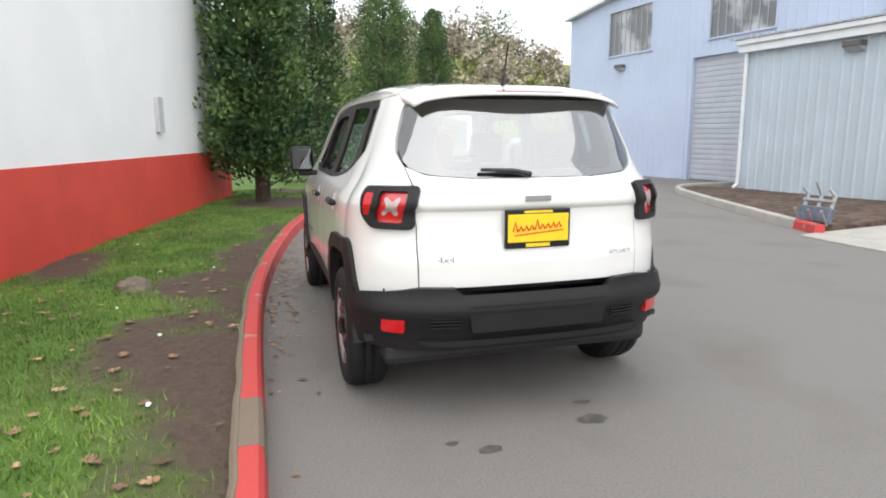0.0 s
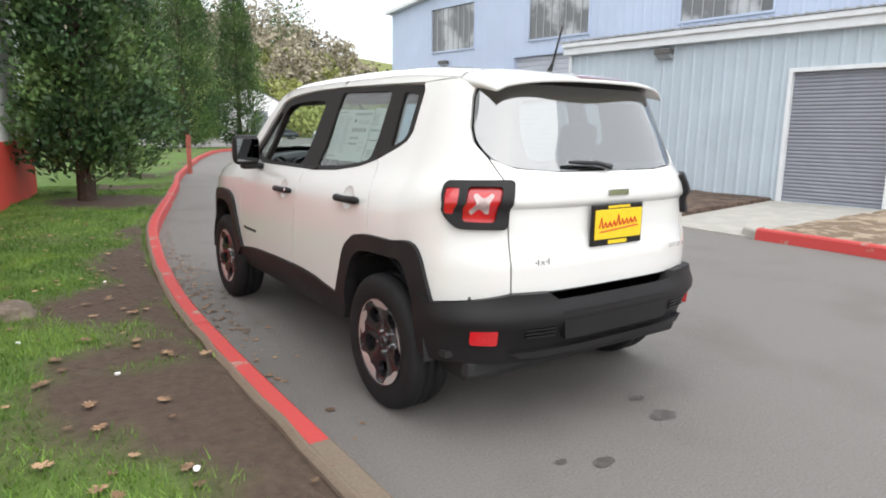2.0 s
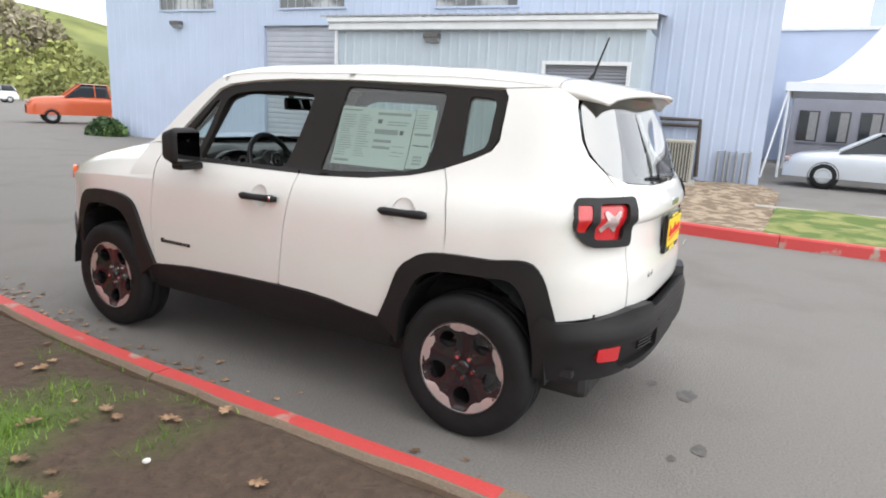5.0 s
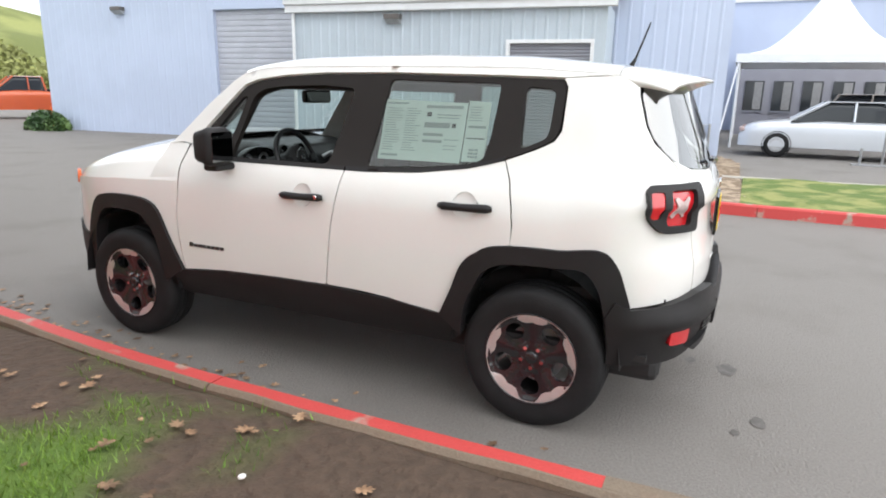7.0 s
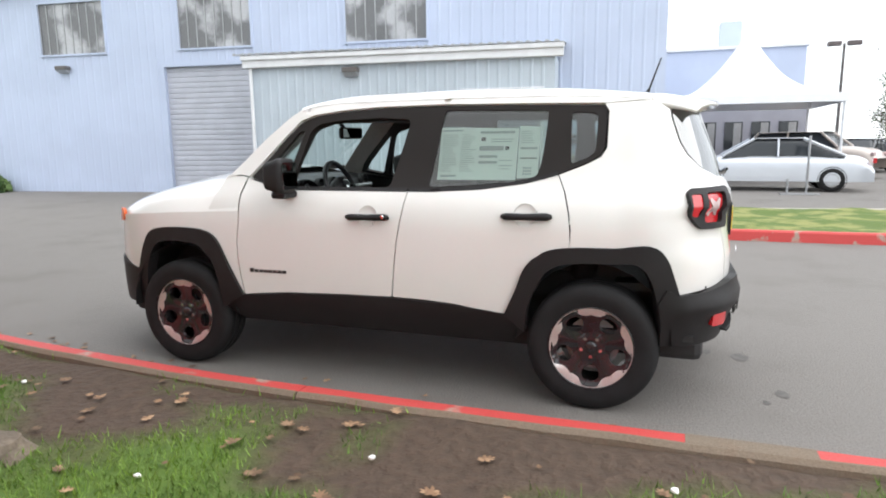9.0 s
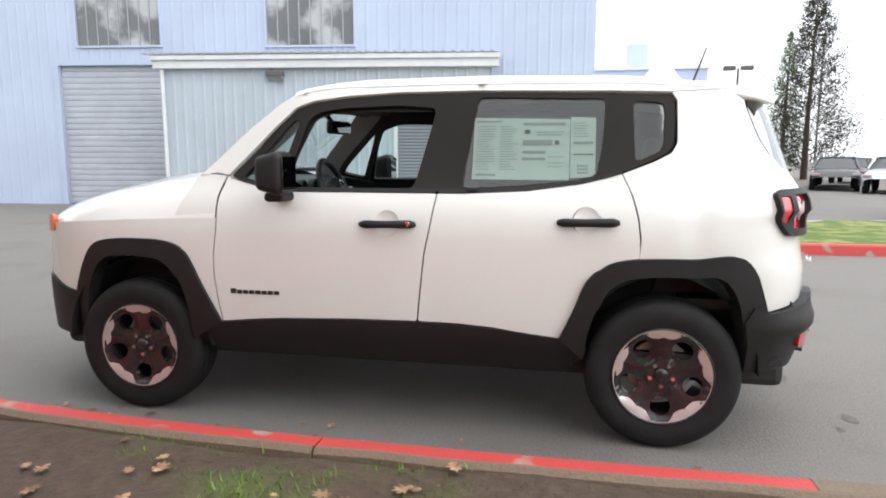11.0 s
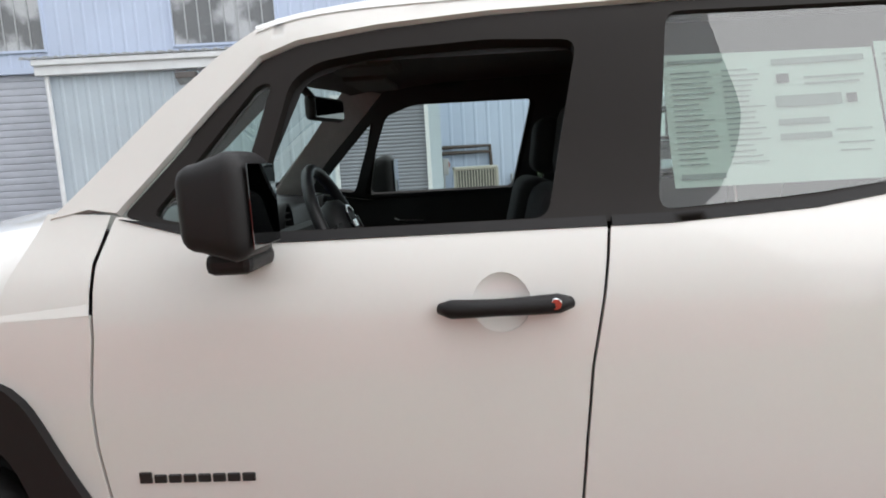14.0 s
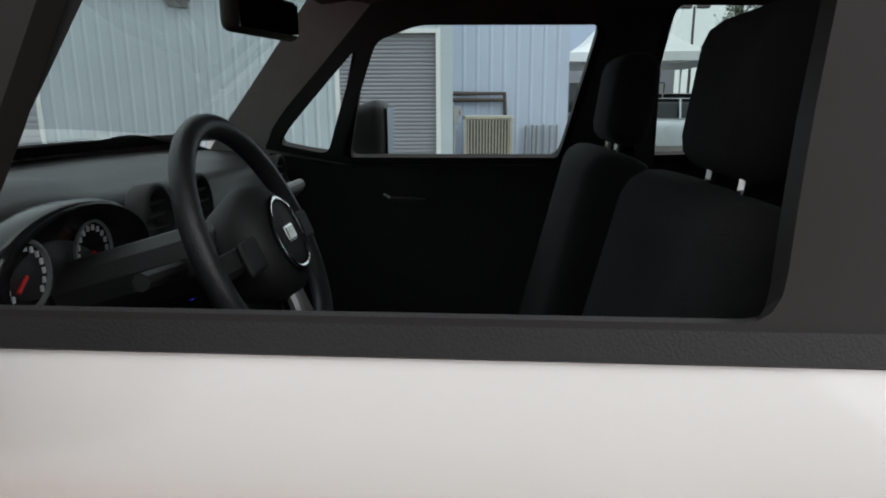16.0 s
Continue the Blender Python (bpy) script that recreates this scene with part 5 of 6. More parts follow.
slab("soil_bed", [(6.4, 3.66), (11.1, 4.42), (10.5, 10.2), (9.9, 10.8), (8.9, 10.0), (8.0, 8.1), (7.0, 5.3)], 0.09, MUD, "brown bark and soil bed beside the annex", "soil bed", 0.04)
slab("apron", [(5.87, 2.0), (6.4, 2.16), (11.3, 2.2), (11.1, 4.4), (6.35, 3.62), (5.95, 3.5)], 0.025, CONCRETE, "pale concrete apron in front of the roller door", "concrete apron", 0.0, 0.6)
slab("soil_bed", [(5.97, 1.85), (11.25, 2.12), (13.3, 2.1), (13.5, -0.5), (12.0, -0.9), (9.2, -0.9), (5.85, -1.0), (5.92, 1.0)], 0.11, mat("dry_leaf_litter_soil", (0.26, 0.185, 0.12), 0.95, 0, 0.35, 5, 0.7, 50, second=(0.36, 0.28, 0.20)), "dry brown soil with leaf litter", "soil bed", 0.05)
slab("grass_island", [(5.8, -0.9), (9.25, -0.95), (9.4, -3.0), (10.0, -6.0), (11, -12), (6.7, -12), (5.9, -5), (5.77, -1.6)], 0.115, mat("island_grass", (0.13, 0.20, 0.035), 0.9, 0, 0.3, 2.5, 0.7, 70, second=(0.24, 0.25, 0.08)), "short patchy grass island", "grass", 0.04)
part("old_kerb", ribbon(spline([(9.2, -0.6), (9.3, -3.0), (9.9, -6), (10.8, -12)], 0.5), 0.12, 0.12), CONCRETE)
tagged(bpy.data.objects["old_kerb"], "weathered concrete edging beside the car park", "kerb", kind="structure")

# ---- air-conditioning unit and pipes ----
ac = thing("air_conditioner", "beige outdoor air-conditioning unit on a concrete pad", "air conditioner", at=pose(0, 0, 0, 0, 0, TURN) @ Vector((12.35, 0.15, 0.1)), rz=TURN)
ac.scale = (0.95, 0.95, 1.05)
part("pad", box(-0.55, 0.55, -0.6, 0.6, 0, 0.06, 0.01), CONCRETE, ac)
part("casing", box(-0.40, 0.40, -0.47, 0.47, 0.08, 0.88, 0.02), mat("unit_core", (0.09, 0.09, 0.085), 0.7), ac)
part("lid", box(-0.44, 0.44, -0.51, 0.51, 0.88, 0.95, 0.02), ACMETAL, ac)
for y in (-0.49, 0.49):
    part("corner_post", box(-0.43, -0.37, y - 0.03, y + 0.03, 0.06, 0.9), ACMETAL, ac)
for k in range(14):
    y = -0.43 + k * 0.066
    part("fin", box(-0.425, -0.40, y - 0.012, y + 0.012, 0.08, 0.88), ACMETAL, ac)
for k in range(12):
    x = -0.36 + k * 0.066
    part("fin", box(x - 0.012, x + 0.012, -0.495, -0.47, 0.08, 0.88), ACMETAL, ac)
pip = thing("pipe_rack", "grey pipes, meter and conduits fixed to the wall", "pipes", rz=TURN)
for z in (1.42, 1.56):
    part("pipe", tube([(13.38, 0.88, z), (13.38, -0.35, z), (13.38, -0.4, 0.2)], 0.05), mat("dark_pipe", (0.08, 0.06, 0.05), 0.5), pip)
for y in (-0.85, -1.1, -1.4):
    part("riser", tube([(13.38, y, 0.1), (13.38, y, 0.85), (13.38, y - 0.15, 0.88), (13.38, y - 0.15, 0.1)], 0.03), STEEL, pip)
mt = lathe([(0.0001, -0.06), (0.12, -0.05), (0.13, 0.0), (0.10, 0.06)], 20)
bmesh.ops.transform(mt, matrix=Matrix.Translation((13.0, 0.78, 1.15)), verts=mt.verts)
part("meter", mt, mat("meter_red_grey", (0.30, 0.12, 0.10), 0.5), pip)
for x in (11.75, 12.05):
    cd = tube([(x, 0.86, 0.1), (x, 0.86, 1.0)], 0.02)
    box(x - 0.07, x + 0.07, 0.76, 0.88, 0.95, 1.3, 0.01, cd)
    part("switch_box", cd, STEEL, pip)

# folded steel rack standing on the bed edge
rk = thing("steel_rack", "folded grey steel stand at the kerb", "stand", at=(6.62, 3.95, 0.10))
part("plate", box(-0.05, 0.05, -0.28, 0.28, 0.02, 0.26, 0.02, m=pose(0, 0, 0, 0, 18, 0)), mat("blue_grey_steel", (0.16, 0.18, 0.22), 0.5, 0.5, 0.2, 12), rk)
for y in (-0.25, -0.02, 0.22):
    part("prong", tube([(0.05, y, 0.2), (0.12, y, 0.42), (0.06, y + 0.05, 0.52 + 0.1 * (abs(y) < 0.1))], 0.028, 8), STEEL, rk)
    part("leg", tube([(0, y, 0.0), (-0.12, y, 0.22)], 0.02, 8), STEEL, rk)
part("crossbar", tube([(0.08, -0.28, 0.34), (0.08, 0.26, 0.34)], 0.03, 8), STEEL, rk)

# ---- trees ----


def conifer(name, label, x, y, h, r, clear, material, leaves, dens, seed, lean=0.0, full=0.75, z0=0.0):
    rn = np.random.default_rng(seed)
    t = thing(name, label, "tree", at=(x, y, z0))
    part("trunk", tube([(0, 0, 0), (0.03, 0.02, h * 0.3), (lean * 0.5, 0, h * 0.6), (lean, 0, h * 0.96)], 0.05 + 0.014 * h, 10, None, 0.02), BARK, t)
    lb = bmesh.new()
    tips = []
    n = int(h * dens)
    for i in range(n):
        f = (i + rn.random()) / n
        z = clear + (h - clear) * f
        rad = r * (1 - f) ** full * (0.35 + 0.65 * min(1, f * 7 + 0.4)) * rn.uniform(0.6, 1.15) * (1 + 0.25 * noise.noise(Vector((z * 1.1, seed, i * 0.15))))
        a = i * 2.399 + rn.uniform(-0.4, 0.4)
        tip = Vector((math.cos(a) * rad, math.sin(a) * rad, z + rad * 0.25))
        base = Vector((lean * f, 0, max(0.2, z - rad * 0.3)))
        if rad > 0.25 and i % 2 == 0:
            tube([base, base.lerp(tip, 0.9)], 0.018, 5, lb, 0.006)
        tips.append((base, tip, rad))
    part("limb", lb, BARK, t)
    per = max(1, leaves // n)
    vs, fs = [], []
    for base, tip, rad in tips:
        k = max(4, int(per * (0.4 + rad / r)))
        for _ in range(k):
            f = rn.uniform(0.25, 1.02) ** 0.6
            c = np.array(base.lerp(tip, f)) + rn.normal(0, 0.05 + 0.10 * rad, 3)
            d = np.array(tip - base)
            d = d / (np.linalg.norm(d) + 1e-6) + rn.normal(0, 0.55, 3) + np.array((0, 0, 0.35))
            d /= np.linalg.norm(d)
            s = np.cross(d, rn.normal(0, 1, 3))
            s /= np.linalg.norm(s) + 1e-6
            L, w = rn.uniform(0.06, 0.15) * (0.7 + 0.03 * h), rn.uniform(0.02, 0.045) * (0.7 + 0.03 * h)
            b = len(vs)
            vs += [tuple(c - s * w * 0.4), tuple(c + d * L * 0.5 - s * w), tuple(c + d * L), tuple(c + d * L * 0.5 + s * w), tuple(c + s * w * 0.4)]
            fs.append((b, b + 1, b + 2, b + 3, b + 4))
    raw("crown", vs, fs, material, t)
    return t


conifer("conifer_tree", "bushy dark green conifer with bare lower stems on the lawn", -1.2, 9.6, 7.5, 1.15, 0.5, GREENLEAF, 30000, 20, 1, 0.0, 0.62, 0.12)
conifer("conifer_tree", "dark green conifer with brownish tips behind the lawn", 0.35, 14.8, 7.5, 1.15, 0.4, GREENLEAF, 16000, 20, 2, 0.0, 0.62, 0.12)
conifer("cypress_tree", "tall dense columnar cypress beside the lane", 7.0, 38.6, 12.5, 2.7, 0.1, DARKLEAF, 44000, 44, 3, 0.0, 0.42, 0.12)
conifer("cypress_tree", "smaller dense columnar cypress beside the lane", 10.9, 40.6, 9.8, 2.1, 0.1, DARKLEAF, 30000, 44, 4, 0.0, 0.42, 0.12)
conifer("fir_tree", "tall dark fir behind the car park", 42, -15.5, 12.5, 3.2, 0.8, mat("brown_green_fir", (0.05, 0.045, 0.028), 0.8, 0, 0.3, 0.8, island=0.4), 22000, 14, 5)
conifer("fir_tree", "dark fir beyond the car park", 48, -16.0, 10.5, 1.8, 0.8, DARKLEAF, 9000, 14, 6)
conifer("fir_tree", "dark fir beyond the car park", 52, -27.5, 8.5, 2.4, 0.8, GREENLEAF, 9000, 12, 7)
conifer("fir_tree", "bushy evergreen beyond the car park", 56, -31.5, 10, 3.0, 0.6, GREENLEAF, 9000, 12, 8)

# hillside with spring scrub
hv, hf = [], []
hx, hy = np.linspace(-160, 220, 60), np.linspace(84, 260, 40)


def hill(x, y):
    t = min(1, max(0, (y - 86) / 110))
    side = 0.55 + 0.45 * math.exp(-((x - 30) / 120) ** 2)
    return 27 * side * t * t * (3 - 2 * t) + 2.2 * noise.noise(Vector((x * 0.03, y * 0.03, 0))) * t - 0.3


for x in hx:
    for y in hy:
        hv.append((x, y, hill(x, y)))
for i in range(len(hx) - 1):
    for j in range(len(hy) - 1):
        a = i * len(hy) + j
        hf.append((a, a + len(hy), a + len(hy) + 1, a + 1))
hl = raw("hillside", hv, hf, mat("hill_grass", (0.17, 0.20, 0.05), 0.95, 0, 0.25, 0.05, 0.4, 3, second=(0.24, 0.26, 0.08)), smooth=True)
tagged(hl, "green and brown scrubby hillside in spring", "hillside", kind="structure")


def scrub(name, count, material, size, tall, ylo, yhi, seed, label, per=70):
    rn = np.random.default_rng(seed)
    vs, fs = [], []
    for _ in range(count):
        x, y = rn.uniform(-20, 75), rn.uniform(ylo, yhi)
        s = size * rn.uniform(0.6, 1.4)
        c0 = np.array((x, y, hill(x, y)))
        for _ in range(per):
            d = rn.normal(0, 1, 3)
            d /= np.linalg.norm(d)
            c = c0 + d * np.array((s, s, s * tall)) * rn.uniform(0.6, 1) + np.array((0, 0, s * tall * 0.8))
            a, b = rn.normal(0, 1, 3), rn.normal(0, 1, 3)
            a *= 0.19 * s / np.linalg.norm(a)
            b *= 0.13 * s / np.linalg.norm(b)
            k = len(vs)
            vs += [tuple(c - a), tuple(c + b), tuple(c + a), tuple(c - b)]
            fs.append((k, k + 1, k + 2, k + 3))
    ob = raw(name, vs, fs, material)
    return tagged(ob, label, "scrub", kind="stuff")


scrub("hill_scrub", 300, HILLSCRUB, 2.6, 0.9, 88, 150, 11, "yellow-green leafing bushes on the hillside", 150)
scrub("bare_scrub", 260, HILLBARE, 2.8, 1.3, 120, 200, 12, "bare brown trees on the hillside", 140)
scrub("ridge_firs", 40, DARKLEAF, 2.0, 3.2, 165, 215, 13, "dark firs along the ridge", 120)
scrub("ridge_trees", 110, HILLBARE, 2.4, 2.6, 170, 215, 14, "bare trees along the ridge", 90)

# ---- far buildings ----
shed = thing("shed", "white gabled shed with a grey roller door", "shed", at=(22.3, 70, 0), rz=-8)
sb = bmesh.new()
a = [sb.verts.new(p) for p in ((-3.2, 0, 0), (2.4, 0, 0), (2.4, 0, 4.3), (-0.4, 0, 5.7), (-3.2, 0, 4.3))]
b2 = [sb.verts.new(v.co + Vector((0, 9, 0))) for v in a]
sb.faces.new(a)
sb.faces.new(b2[::-1])
for i in range(5):
    sb.faces.new((a[i], b2[i], b2[(i + 1) % 5], a[(i + 1) % 5]))
part("wall", sb, WHITEWALL, shed)
part("roller_door", box(-0.8, 0.9, -0.05, 0.02, 0, 3.3), GREYDOOR, shed)
for sgn in (-1, 1):
    rr = bmesh.new()
    q = [rr.verts.new(p) for p in ((-0.4, -0.2, 5.85), (-0.4 + sgn * 3.05, -0.2, 4.3), (-0.4 + sgn * 3.05, 9.2, 4.3), (-0.4, 9.2, 5.85))]
    rr.faces.new(q)
    part("roof", rr, WHITETRIM, shed)
annexe2 = thing("low_building", "pale blue lower wing behind the white tent", "building", kind="structure")
part("wall", box(30, 46, -6.6, 1.6, 0, 5.7), BLUEWALL, annexe2)
part("parapet", box(29.9, 46.1, -6.7, 1.65, 5.7, 5.85), WHITETRIM, annexe2)
part("vent_stack", box(32, 33, -4.0, -3.0, 5.7, 7.3), BLUEWALL, annexe2)
office = thing("office_front", "grey office front with a row of windows under the tent", "office", kind="structure")
part("wall", box(26.5, 29.9, -6.2, -0.6, 0, 3.2), mat("grey_office_wall", (0.30, 0.30, 0.34), 0.6, 0, 0.05, 2), office)
for k in range(5):
    y = -0.8 - k * 1.06
    w = part("window", box(26.44, 26.5, y - 0.78, y - 0.06, 1.0, 2.2), CARGLASS, office)
    part("window_frame", box(26.42, 26.46, y - 0.82, y - 0.02, 0.94, 1.0), GREYDOOR, w)
    part("blind", box(26.41, 26.435, y - 0.72, y - 0.42, 1.05, 2.15), mat("pale_blind", (0.3, 0.3, 0.3), 0.6), w)

# tent
tent = thing("tent", "white peaked event tent on slim poles", "tent", at=(21.0, -3.1, 0))


def cone_fn(a, b):
    ang, e = 2 * math.pi * a, 1 - b
    m = max(abs(math.cos(ang)), abs(math.sin(ang)))
    sq = 2.6 / m * e + 0.0
    rr = 2.6 * e
    rad = rr + (sq - rr) * e
    return Vector((math.cos(ang) * rad, math.sin(ang) * rad, 2.8 + 2.4 * b ** 1.9))


part("canopy", grid(cone_fn, 64, 20, True), TENT, tent)
for sx, sy, ex, ey in ((-1, -1, 1, 0), (-1, 1, 0, 0), (1, -1, 0, 1), (1, 1, 0, 0)):
    part("pole", tube([(2.5 * sx, 2.5 * sy, 0), (2.5 * sx, 2.5 * sy, 2.8)], 0.04), WHITETRIM, tent)
for q in ((-2.62, -2.58, -2.6, 2.6), (2.58, 2.62, -2.6, 2.6)):
    part("valance", box(q[0], q[1], q[2], q[3], 2.55, 2.81), TENT, tent)
for q in ((-2.6, 2.6, -2.62, -2.58), (-2.6, 2.6, 2.58, 2.62)):
    part("valance", box(q[0], q[1], q[2], q[3], 2.55, 2.81), TENT, tent)
part("guy", tube([(-2.5, 2.5, 2.75), (-3.3, 2.9, 0)], 0.03), WHITETRIM, tent)

# ---- parked vehicles ----


def vehicle(name, label, category, at, rz, paint, length, height, width, cabin, base=0.28, truck=False):
    """A parked car: nose towards +y. cabin: four places along the length for the screens' feet and heads, tail to nose."""
    v = thing(name, label, category, "parked cars", at=at, rz=rz)
    L, w = length / 2, width / 2
    belt = base + (height - base) * 0.60

    def hull(a, b):
        y = -L + length * b
        nose = min(1, max(0.0, (1 - abs(2 * b - 1)) * 7)) ** 0.4
        top = belt - 0.13 * max(0, (y - cabin[3]) / (L - cabin[3] + 0.01)) - 0.04 * max(0, (cabin[0] - y) / (L + cabin[0] + 0.01))
        u = 2 * a - 1
        ang = u * math.pi / 2
        x = math.copysign(abs(math.sin(ang)) ** 0.35, u) * w * (0.90 + 0.10 * nose)
        z = base + (top - base) * (abs(math.cos(ang)) ** 0.35) * (0.55 + 0.45 * nose)
        return Vector((x, y, z))
    part("body", grid(hull, 24, 30, True), paint, v)

    def cab(a, b):
        y = float(np.interp(b, (0, 0.3, 0.7, 1), cabin))
        z = belt - 0.05 + (height - belt + 0.05) * float(np.interp(b, (0, 0.3, 0.7, 1), (0, 0.97, 1, 0)))
        u = 2 * a - 1
        ang = u * math.pi / 2
        k = (z - belt) / (height - belt)
        return Vector((math.copysign(abs(math.sin(ang)) ** 0.3, u) * (w * 0.93 - 0.16 * max(0, k)), y, belt - 0.05 + (z - belt + 0.05) * abs(math.cos(ang)) ** 0.3))
    part("glasshouse", grid(cab, 20, 20, True), CARGLASS, v, "dark glass all round the cabin")

    def top(a, b):
        y = float(np.interp(b, (0, 1), (cabin[1] - 0.05, cabin[2] + 0.05)))
        u = 2 * a - 1
        return Vector((u * (w * 0.93 - 0.15), y, height - 0.02 + 0.03 * (1 - u ** 4)))
    part("roof_panel", grid(top, 8, 8), paint, v)
    for sg in (-1, 1):
        for k in ((0, 1), (3, 2)):
            part("pillar", tube([(sg * (w * 0.93 - 0.01), cabin[k[0]], belt - 0.02), (sg * (w * 0.93 - 0.155), cabin[k[1]], height - 0.015)], 0.04, 6), paint, v)
        mid = (cabin[1] + cabin[2]) / 2
        part("pillar", tube([(sg * (w * 0.93 - 0.0), mid, belt - 0.02), (sg * (w * 0.93 - 0.15), mid, height - 0.02)], 0.03, 6), paint, v)
        part("tail_lamp", box(sg * (w - 0.12) - 0.10, sg * (w - 0.12) + 0.10, -L - 0.01, -L + 0.08, belt - 0.22, belt - 0.08, 0.02), RED_LENS, v)
        part("headlamp", box(sg * (w - 0.2) - 0.14, sg * (w - 0.2) + 0.14, L - 0.12, L - 0.0, belt - 0.34, belt - 0.22, 0.03), PALE_LENS, v)
        for y in (-L * 0.60, L * 0.62):
            wh = lathe([(0.2, -0.10), (0.3, -0.11), (0.33, -0.07), (0.33, 0.07), (0.3, 0.10)], 24)
            bmesh.ops.transform(wh, matrix=pose(sg * (w - 0.10), y, 0.33) @ Matrix.Diagonal((-sg, 1, 1, 1)), verts=wh.verts)
            ty = part("tyre", wh, RUBBER, v, smooth=True)
            rm = lathe([(0.03, -0.085), (0.15, -0.10), (0.19, -0.095)], 20)
            bmesh.ops.transform(rm, matrix=pose(sg * (w - 0.10), y, 0.33) @ Matrix.Diagonal((-sg, 1, 1, 1)), verts=rm.verts)
            part("rim", rm, STEEL, ty)
            ar = lathe([(0.335, -0.100), (0.352, -0.103), (0.36, -0.06)], 24)
            bmesh.ops.transform(ar, matrix=pose(sg * (w - 0.10), y, 0.33) @ Matrix.Diagonal((-sg, 1, 1, 1)), verts=ar.verts)
            part("wheel_arch", ar, RUBBER, v)
    if truck:
        part("cargo_bed", box(-w * 0.85, w * 0.85, -L + 0.1, cabin[0] - 0.05, belt - 0.06, belt + 0.03, 0.02), BLACKPLAST, v)
    return v


SEDAN = (-1.75, -0.75, 0.45, 1.25)
SUVC = (-2.0, -1.7, 0.5, 1.15)
vehicle("sedan", "silver four-door sedan parked beside the tent", "sedan", (16.3, -3.3, 0), -3, SILVERPAINT, 4.9, 1.46, 1.82, SEDAN)
vehicle("pickup_truck", "orange-red pickup truck beyond the hall", "pickup truck", (15.4, 29.0, 0), 65, ORANGEPAINT, 5.0, 1.85, 1.9, (-0.9, -0.8, 0.3, 1.0), 0.4, True)
vehicle("suv", "white off-road car parked far down the lane", "car", (32.5, 73, 0), 80, WHITETRIM, 4.4, 1.8, 1.85, SUVC, 0.38)
vehicle("sedan", "dark car parked under the hillside", "car", (28.5, 80, 0), 85, DARKPAINT, 4.5, 1.4, 1.8, SEDAN)
vehicle("suv", "black sport utility car parked behind the grass island", "car", (11.5, -8.6, 0), 62, DARKPAINT, 4.6, 1.62, 1.86, SUVC, 0.34)
vehicle("suv", "beige off-road car in the car park", "car", (23.5, -5.8, 0), 150, mat("beige_car_paint", (0.5, 0.44, 0.40), 0.35, 0, 0.03, 3, coat=0.5), 4.6, 1.7, 1.85, SUVC, 0.36)
for i, (x, y, p, r) in enumerate(((27.5, -8.4, DARKPAINT, 60), (30.5, -9.0, SILVERPAINT, 60), (27.0, -11.5, DARKPAINT, 70), (31, -13.2, DARKPAINT, 66), (24.5, -12.8, SILVERPAINT, 60), (22.5, -14.0, mat("red_car_paint", (0.4, 0.02, 0.02), 0.3, 0, 0.03, 3, coat=0.6), 60), (36, -10.5, SILVERPAINT, 60), (39, -12, WHITETRIM, 60), (36, -16, DARKPAINT, 60), (42, -13, SILVERPAINT, 60), (34, -21, SILVERPAINT, 60), (45, -22, DARKPAINT, 60))):
    vehicle("sedan", ("black" if p is DARKPAINT else "silver" if p is SILVERPAINT else "white" if p is WHITETRIM else "red") + " car parked in the far car park", "car", (x, y, 0), r, p, 4.6, 1.42, 1.82, SEDAN)

# lamp posts, sign post, cone, bush, pallet
for x, y, h in ((34, -9.0, 6.2), (32, -19.6, 7.5), (50, -19, 11)):
    lp = thing("street_lamp", "tall dark car park lamp post with two heads", "lamp post", "lamp posts", at=(x, y, 0))
    part("pole", tube([(0, 0, 0), (0, 0, h)], 0.09, 8, None, 0.06), mat("dark_pole", (0.1, 0.09, 0.085), 0.6), lp)
    for s in (-1, 1):
        part("lamp_head", box(-0.2, 0.2, s * 0.45 - 0.3, s * 0.45 + 0.3, h - 0.1, h + 0.12, 0.03), mat("dark_head", (0.12, 0.1, 0.1), 0.6), lp)
sg = thing("sign_post", "galvanised sign frame in the car park", "sign frame", at=(14.4, -3.95, 0))
for y in (0, 0.45):
    part("post", tube([(0, y, 0), (0, y, 1.5 if not y else 0.4)], 0.03, 8), STEEL, sg)
part("foot", box(-0.15, 0.15, -0.3, 0.6, 0, 0.03), STEEL, sg)
cone = thing("traffic_cone", "orange traffic cone at the corner of the hall", "cone", at=(11.95, 21.9, 0))
part("cone_body", lathe([(0.17, 0.03), (0.03, 0.75), (0.02, 0.76)], 20, axis="z"), ORANGECONE, cone)
part("cone_base", box(-0.2, 0.2, -0.2, 0.2, 0, 0.04, 0.01), ORANGECONE, cone)
bsh = thing("bush", "low dark green bush against the hall", "bush", at=(10.85, 20.6, 0))
rn = np.random.default_rng(9)
vs, fs = [], []
for _ in range(3500):
    d = rn.normal(0, 1, 3)
    d[2] = abs(d[2])
    d = d / np.linalg.norm(d) * np.array((0.55, 0.9, 0.65)) * rn.uniform(0.5, 1.05)
    a, b = rn.normal(0, 0.035, 3), rn.normal(0, 0.025, 3)
    k = len(vs)
    vs += [tuple(d - a), tuple(d + b), tuple(d + a), tuple(d - b)]
    fs.append((k, k + 1, k + 2, k + 3))
raw("foliage", vs, fs, GREENLEAF, bsh)
pal = thing("pallet", "weathered wooden pallet leaning by the cypress", "pallet", at=(11.2, 41.5, 0))
for k in range(6):
    part("board", box(-0.55, 0.55, -0.02, 0.02, 0.1 + k * 0.2, 0.22 + k * 0.2), WOOD, pal)
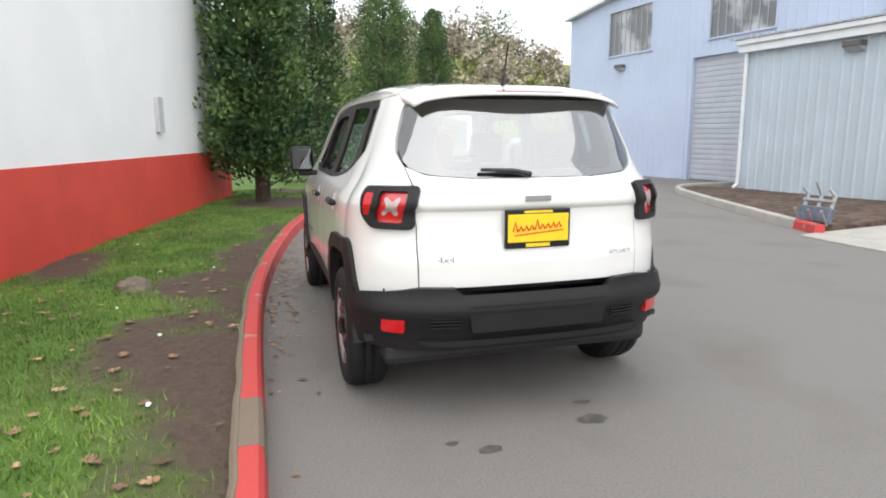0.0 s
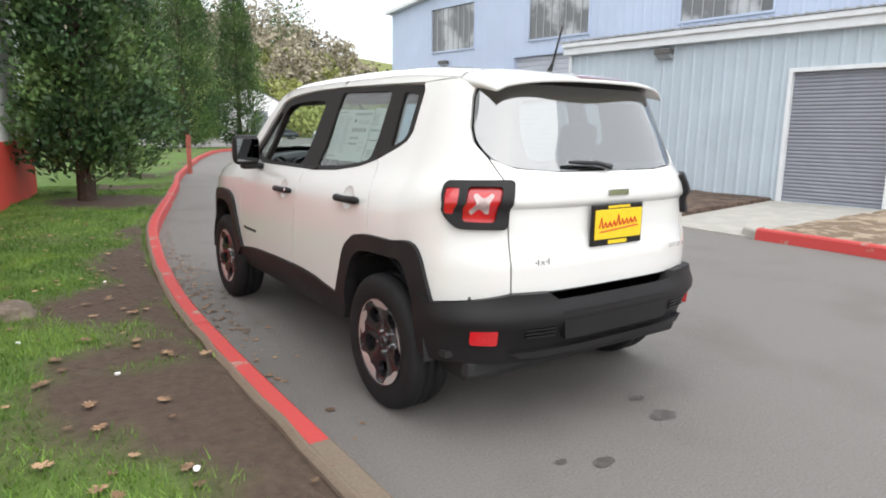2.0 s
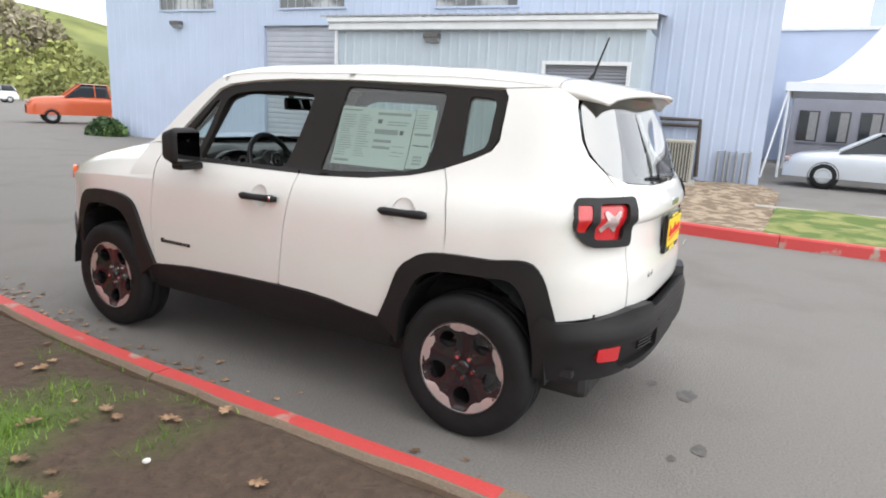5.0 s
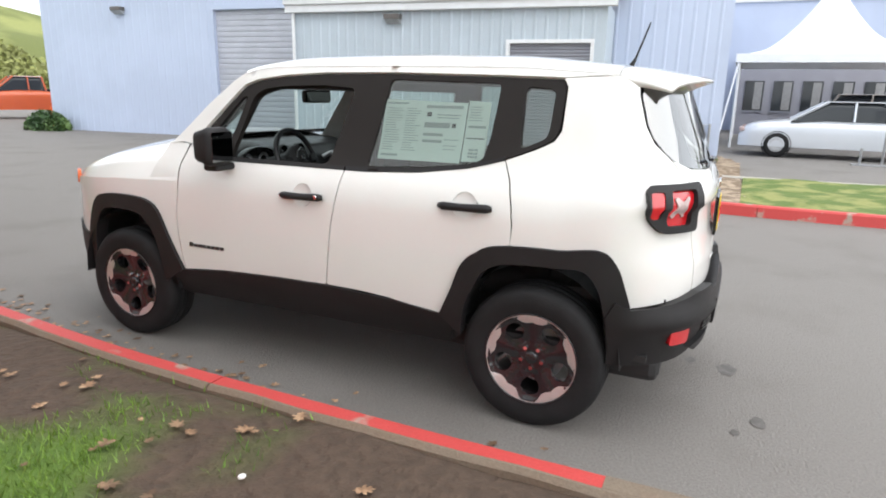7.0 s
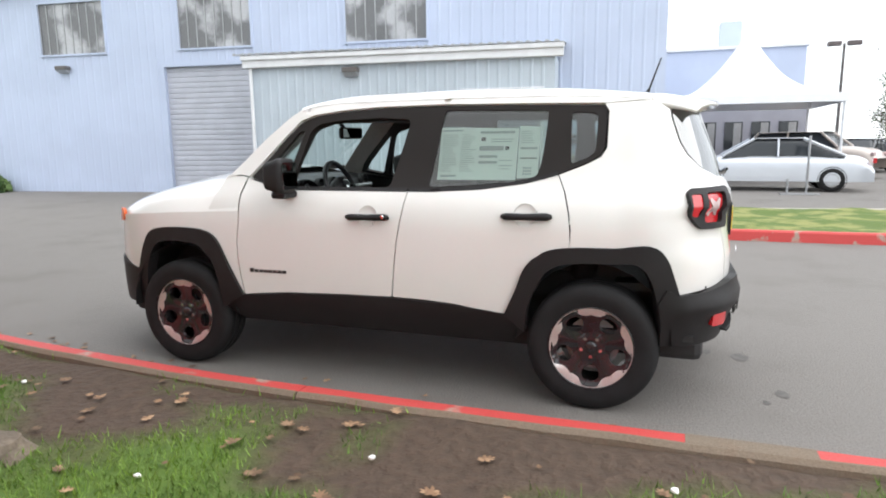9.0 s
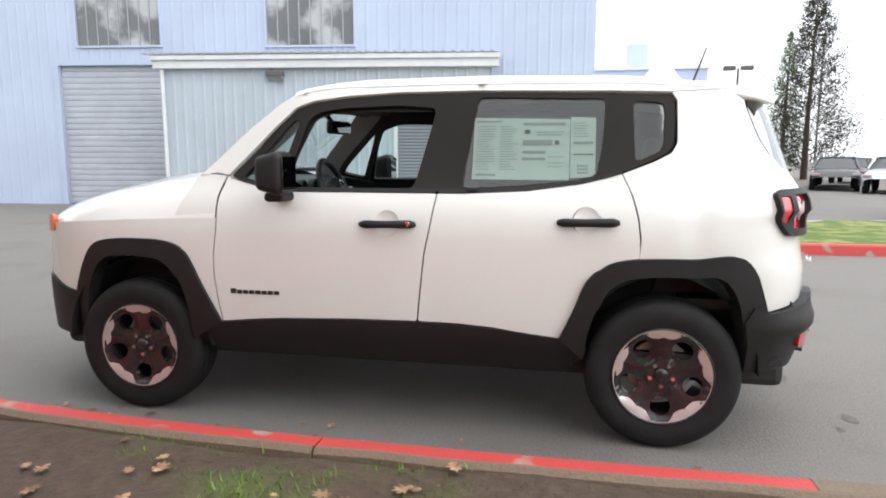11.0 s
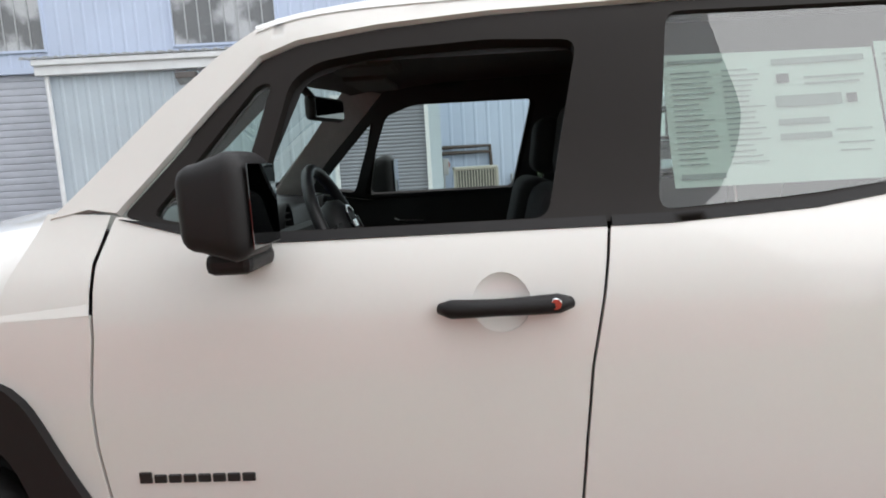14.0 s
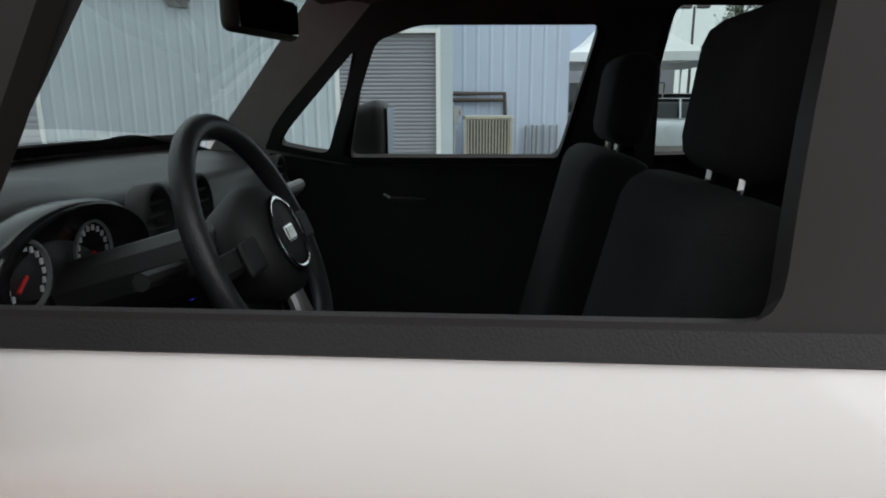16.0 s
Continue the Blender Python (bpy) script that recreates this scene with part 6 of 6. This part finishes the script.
for x in (-0.5, 0.5):
    part("stringer", box(x - 0.04, x + 0.04, 0.02, 0.12, 0, 1.25), WOOD, pal)
post = thing("marker_post", "short red post beside the lane", "post", at=(2.3, 17.5, 0))
part("post_body", tube([(0, 0, 0), (0, 0, 1.15)], 0.07, 10), mat("faded_red_post", (0.4, 0.1, 0.07), 0.6), post)

# ---- grass blades and fallen leaves ----
rn = np.random.default_rng(21)
vs, fs = [], []
kxs, kys = [q[0] for q in kerb_line], [q[1] for q in kerb_line]
for _ in range(190000):
    y = rn.uniform(-4, 12.5)
    o = rn.uniform(0.02, 3.4)
    if y > 5 and rn.random() < 0.4:
        continue
    x = float(np.interp(y, kys, kxs)) - 0.13 - o
    m = soil_mask(x, y)
    if rn.random() < m * 1.02 - 0.02 * (m < 0.9):
        continue
    z = SOIL_Z + 0.035 * noise.noise(Vector((x * 1.7, y * 1.7, 0))) - 0.004
    h, w, a = rn.uniform(0.02, 0.055), rn.uniform(0.0022, 0.0045), rn.uniform(0, 6.28)
    dx, dy = math.cos(a), math.sin(a)
    lx, ly = rn.normal(0, 0.018, 2)
    k = len(vs)
    vs += [(x - dx * w, y - dy * w, z), (x + dx * w, y + dy * w, z), (x + lx, y + ly, z + h)]
    fs.append((k, k + 1, k + 2))
tagged(raw("grass", vs, fs, GRASS), "short green grass blades on the lawn", "grass", kind="stuff")


def leaf_outline():
    pts = [(0, -0.62), (0.03, -0.45), (0.20, -0.40), (0.24, -0.26), (0.10, -0.18), (0.36, -0.06), (0.42, 0.10), (0.17, 0.08), (0.30, 0.30), (0.24, 0.40), (0.09, 0.30), (0.0, 0.58)]
    return pts + [(-x, y) for x, y in pts[-2:0:-1]]


out = leaf_outline()
vs, fs = [], []
for i in range(700):
    near = rn.random()
    if near < 0.42:
        y = rn.normal(3.0, 1.7)
        o = -abs(rn.normal(0.0, 0.13)) - 0.02
        if o > -0.03:
            o = rn.uniform(0.15, 2.4)
    else:
        y, o = rn.uniform(-3, 8), rn.uniform(0.16, 3.0)
    if y > 11 or y < -4:
        continue
    x = float(np.interp(y, kys, kxs)) - o
    z = (SOIL_Z + 0.035 * noise.noise(Vector((x * 1.7, y * 1.7, 0))) + 0.014) if o > 0.13 else 0.006
    if 0 < o < 0.14:
        continue
    s, a = rn.uniform(0.03, 0.085) * (0.7 if o < 0 else 1), rn.uniform(0, 6.28)
    c, q = math.cos(a), math.sin(a)
    tx, ty, cu = rn.normal(0, 0.2), rn.normal(0, 0.2), rn.uniform(-0.05, 0.3)
    k = len(vs)
    vs.append((x, y, z + 0.004))
    for u, v in out:
        vs.append((x + s * (u * c - v * q), y + s * (u * q + v * c), z + s * (cu * u * u + 0.4 * cu * v * v + 0.5 * abs(tx * u + ty * v)) + 0.002))
    for j in range(len(out)):
        fs.append((k, k + 1 + j, k + 1 + (j + 1) % len(out)))
tagged(raw("fallen_leaves", vs, fs, DRYLEAF), "dry brown oak leaves scattered along the kerb", "leaves", kind="stuff")
stump = thing("stump", "low weathered tree stump in the lawn", "stump", at=(-2.35, 2.3, 0.12))
stb = lathe([(0.16, 0.0), (0.13, 0.05), (0.11, 0.08), (0.0001, 0.085)], 14, axis="z")
for v in stb.verts:
    v.co *= 1 + 0.35 * noise.noise(v.co * 9)
part("stump_wood", stb, mat("grey_stump_wood", (0.20, 0.16, 0.12), 0.9, 0, 0.3, 20, 0.5, 60), stump)

# small white litter in the grass
for x, y in ((-1.95, 0.75), (-2.35, 1.55), (-1.75, 2.9), (-2.7, 4.6), (-1.85, -0.4)):
    lb = bmesh.new()
    bmesh.ops.create_icosphere(lb, subdivisions=2, radius=0.014)
    for v in lb.verts:
        v.co *= 1 + 0.5 * noise.noise(v.co * 60 + Vector((x, y, 0)))
        v.co.z *= 0.6
    lit = part("litter", lb, WHITEWALL)
    lit.location = (x, y, SOIL_Z + 0.02)
    tagged(lit, "crumpled scrap of white paper on the lawn", "litter", "litter")
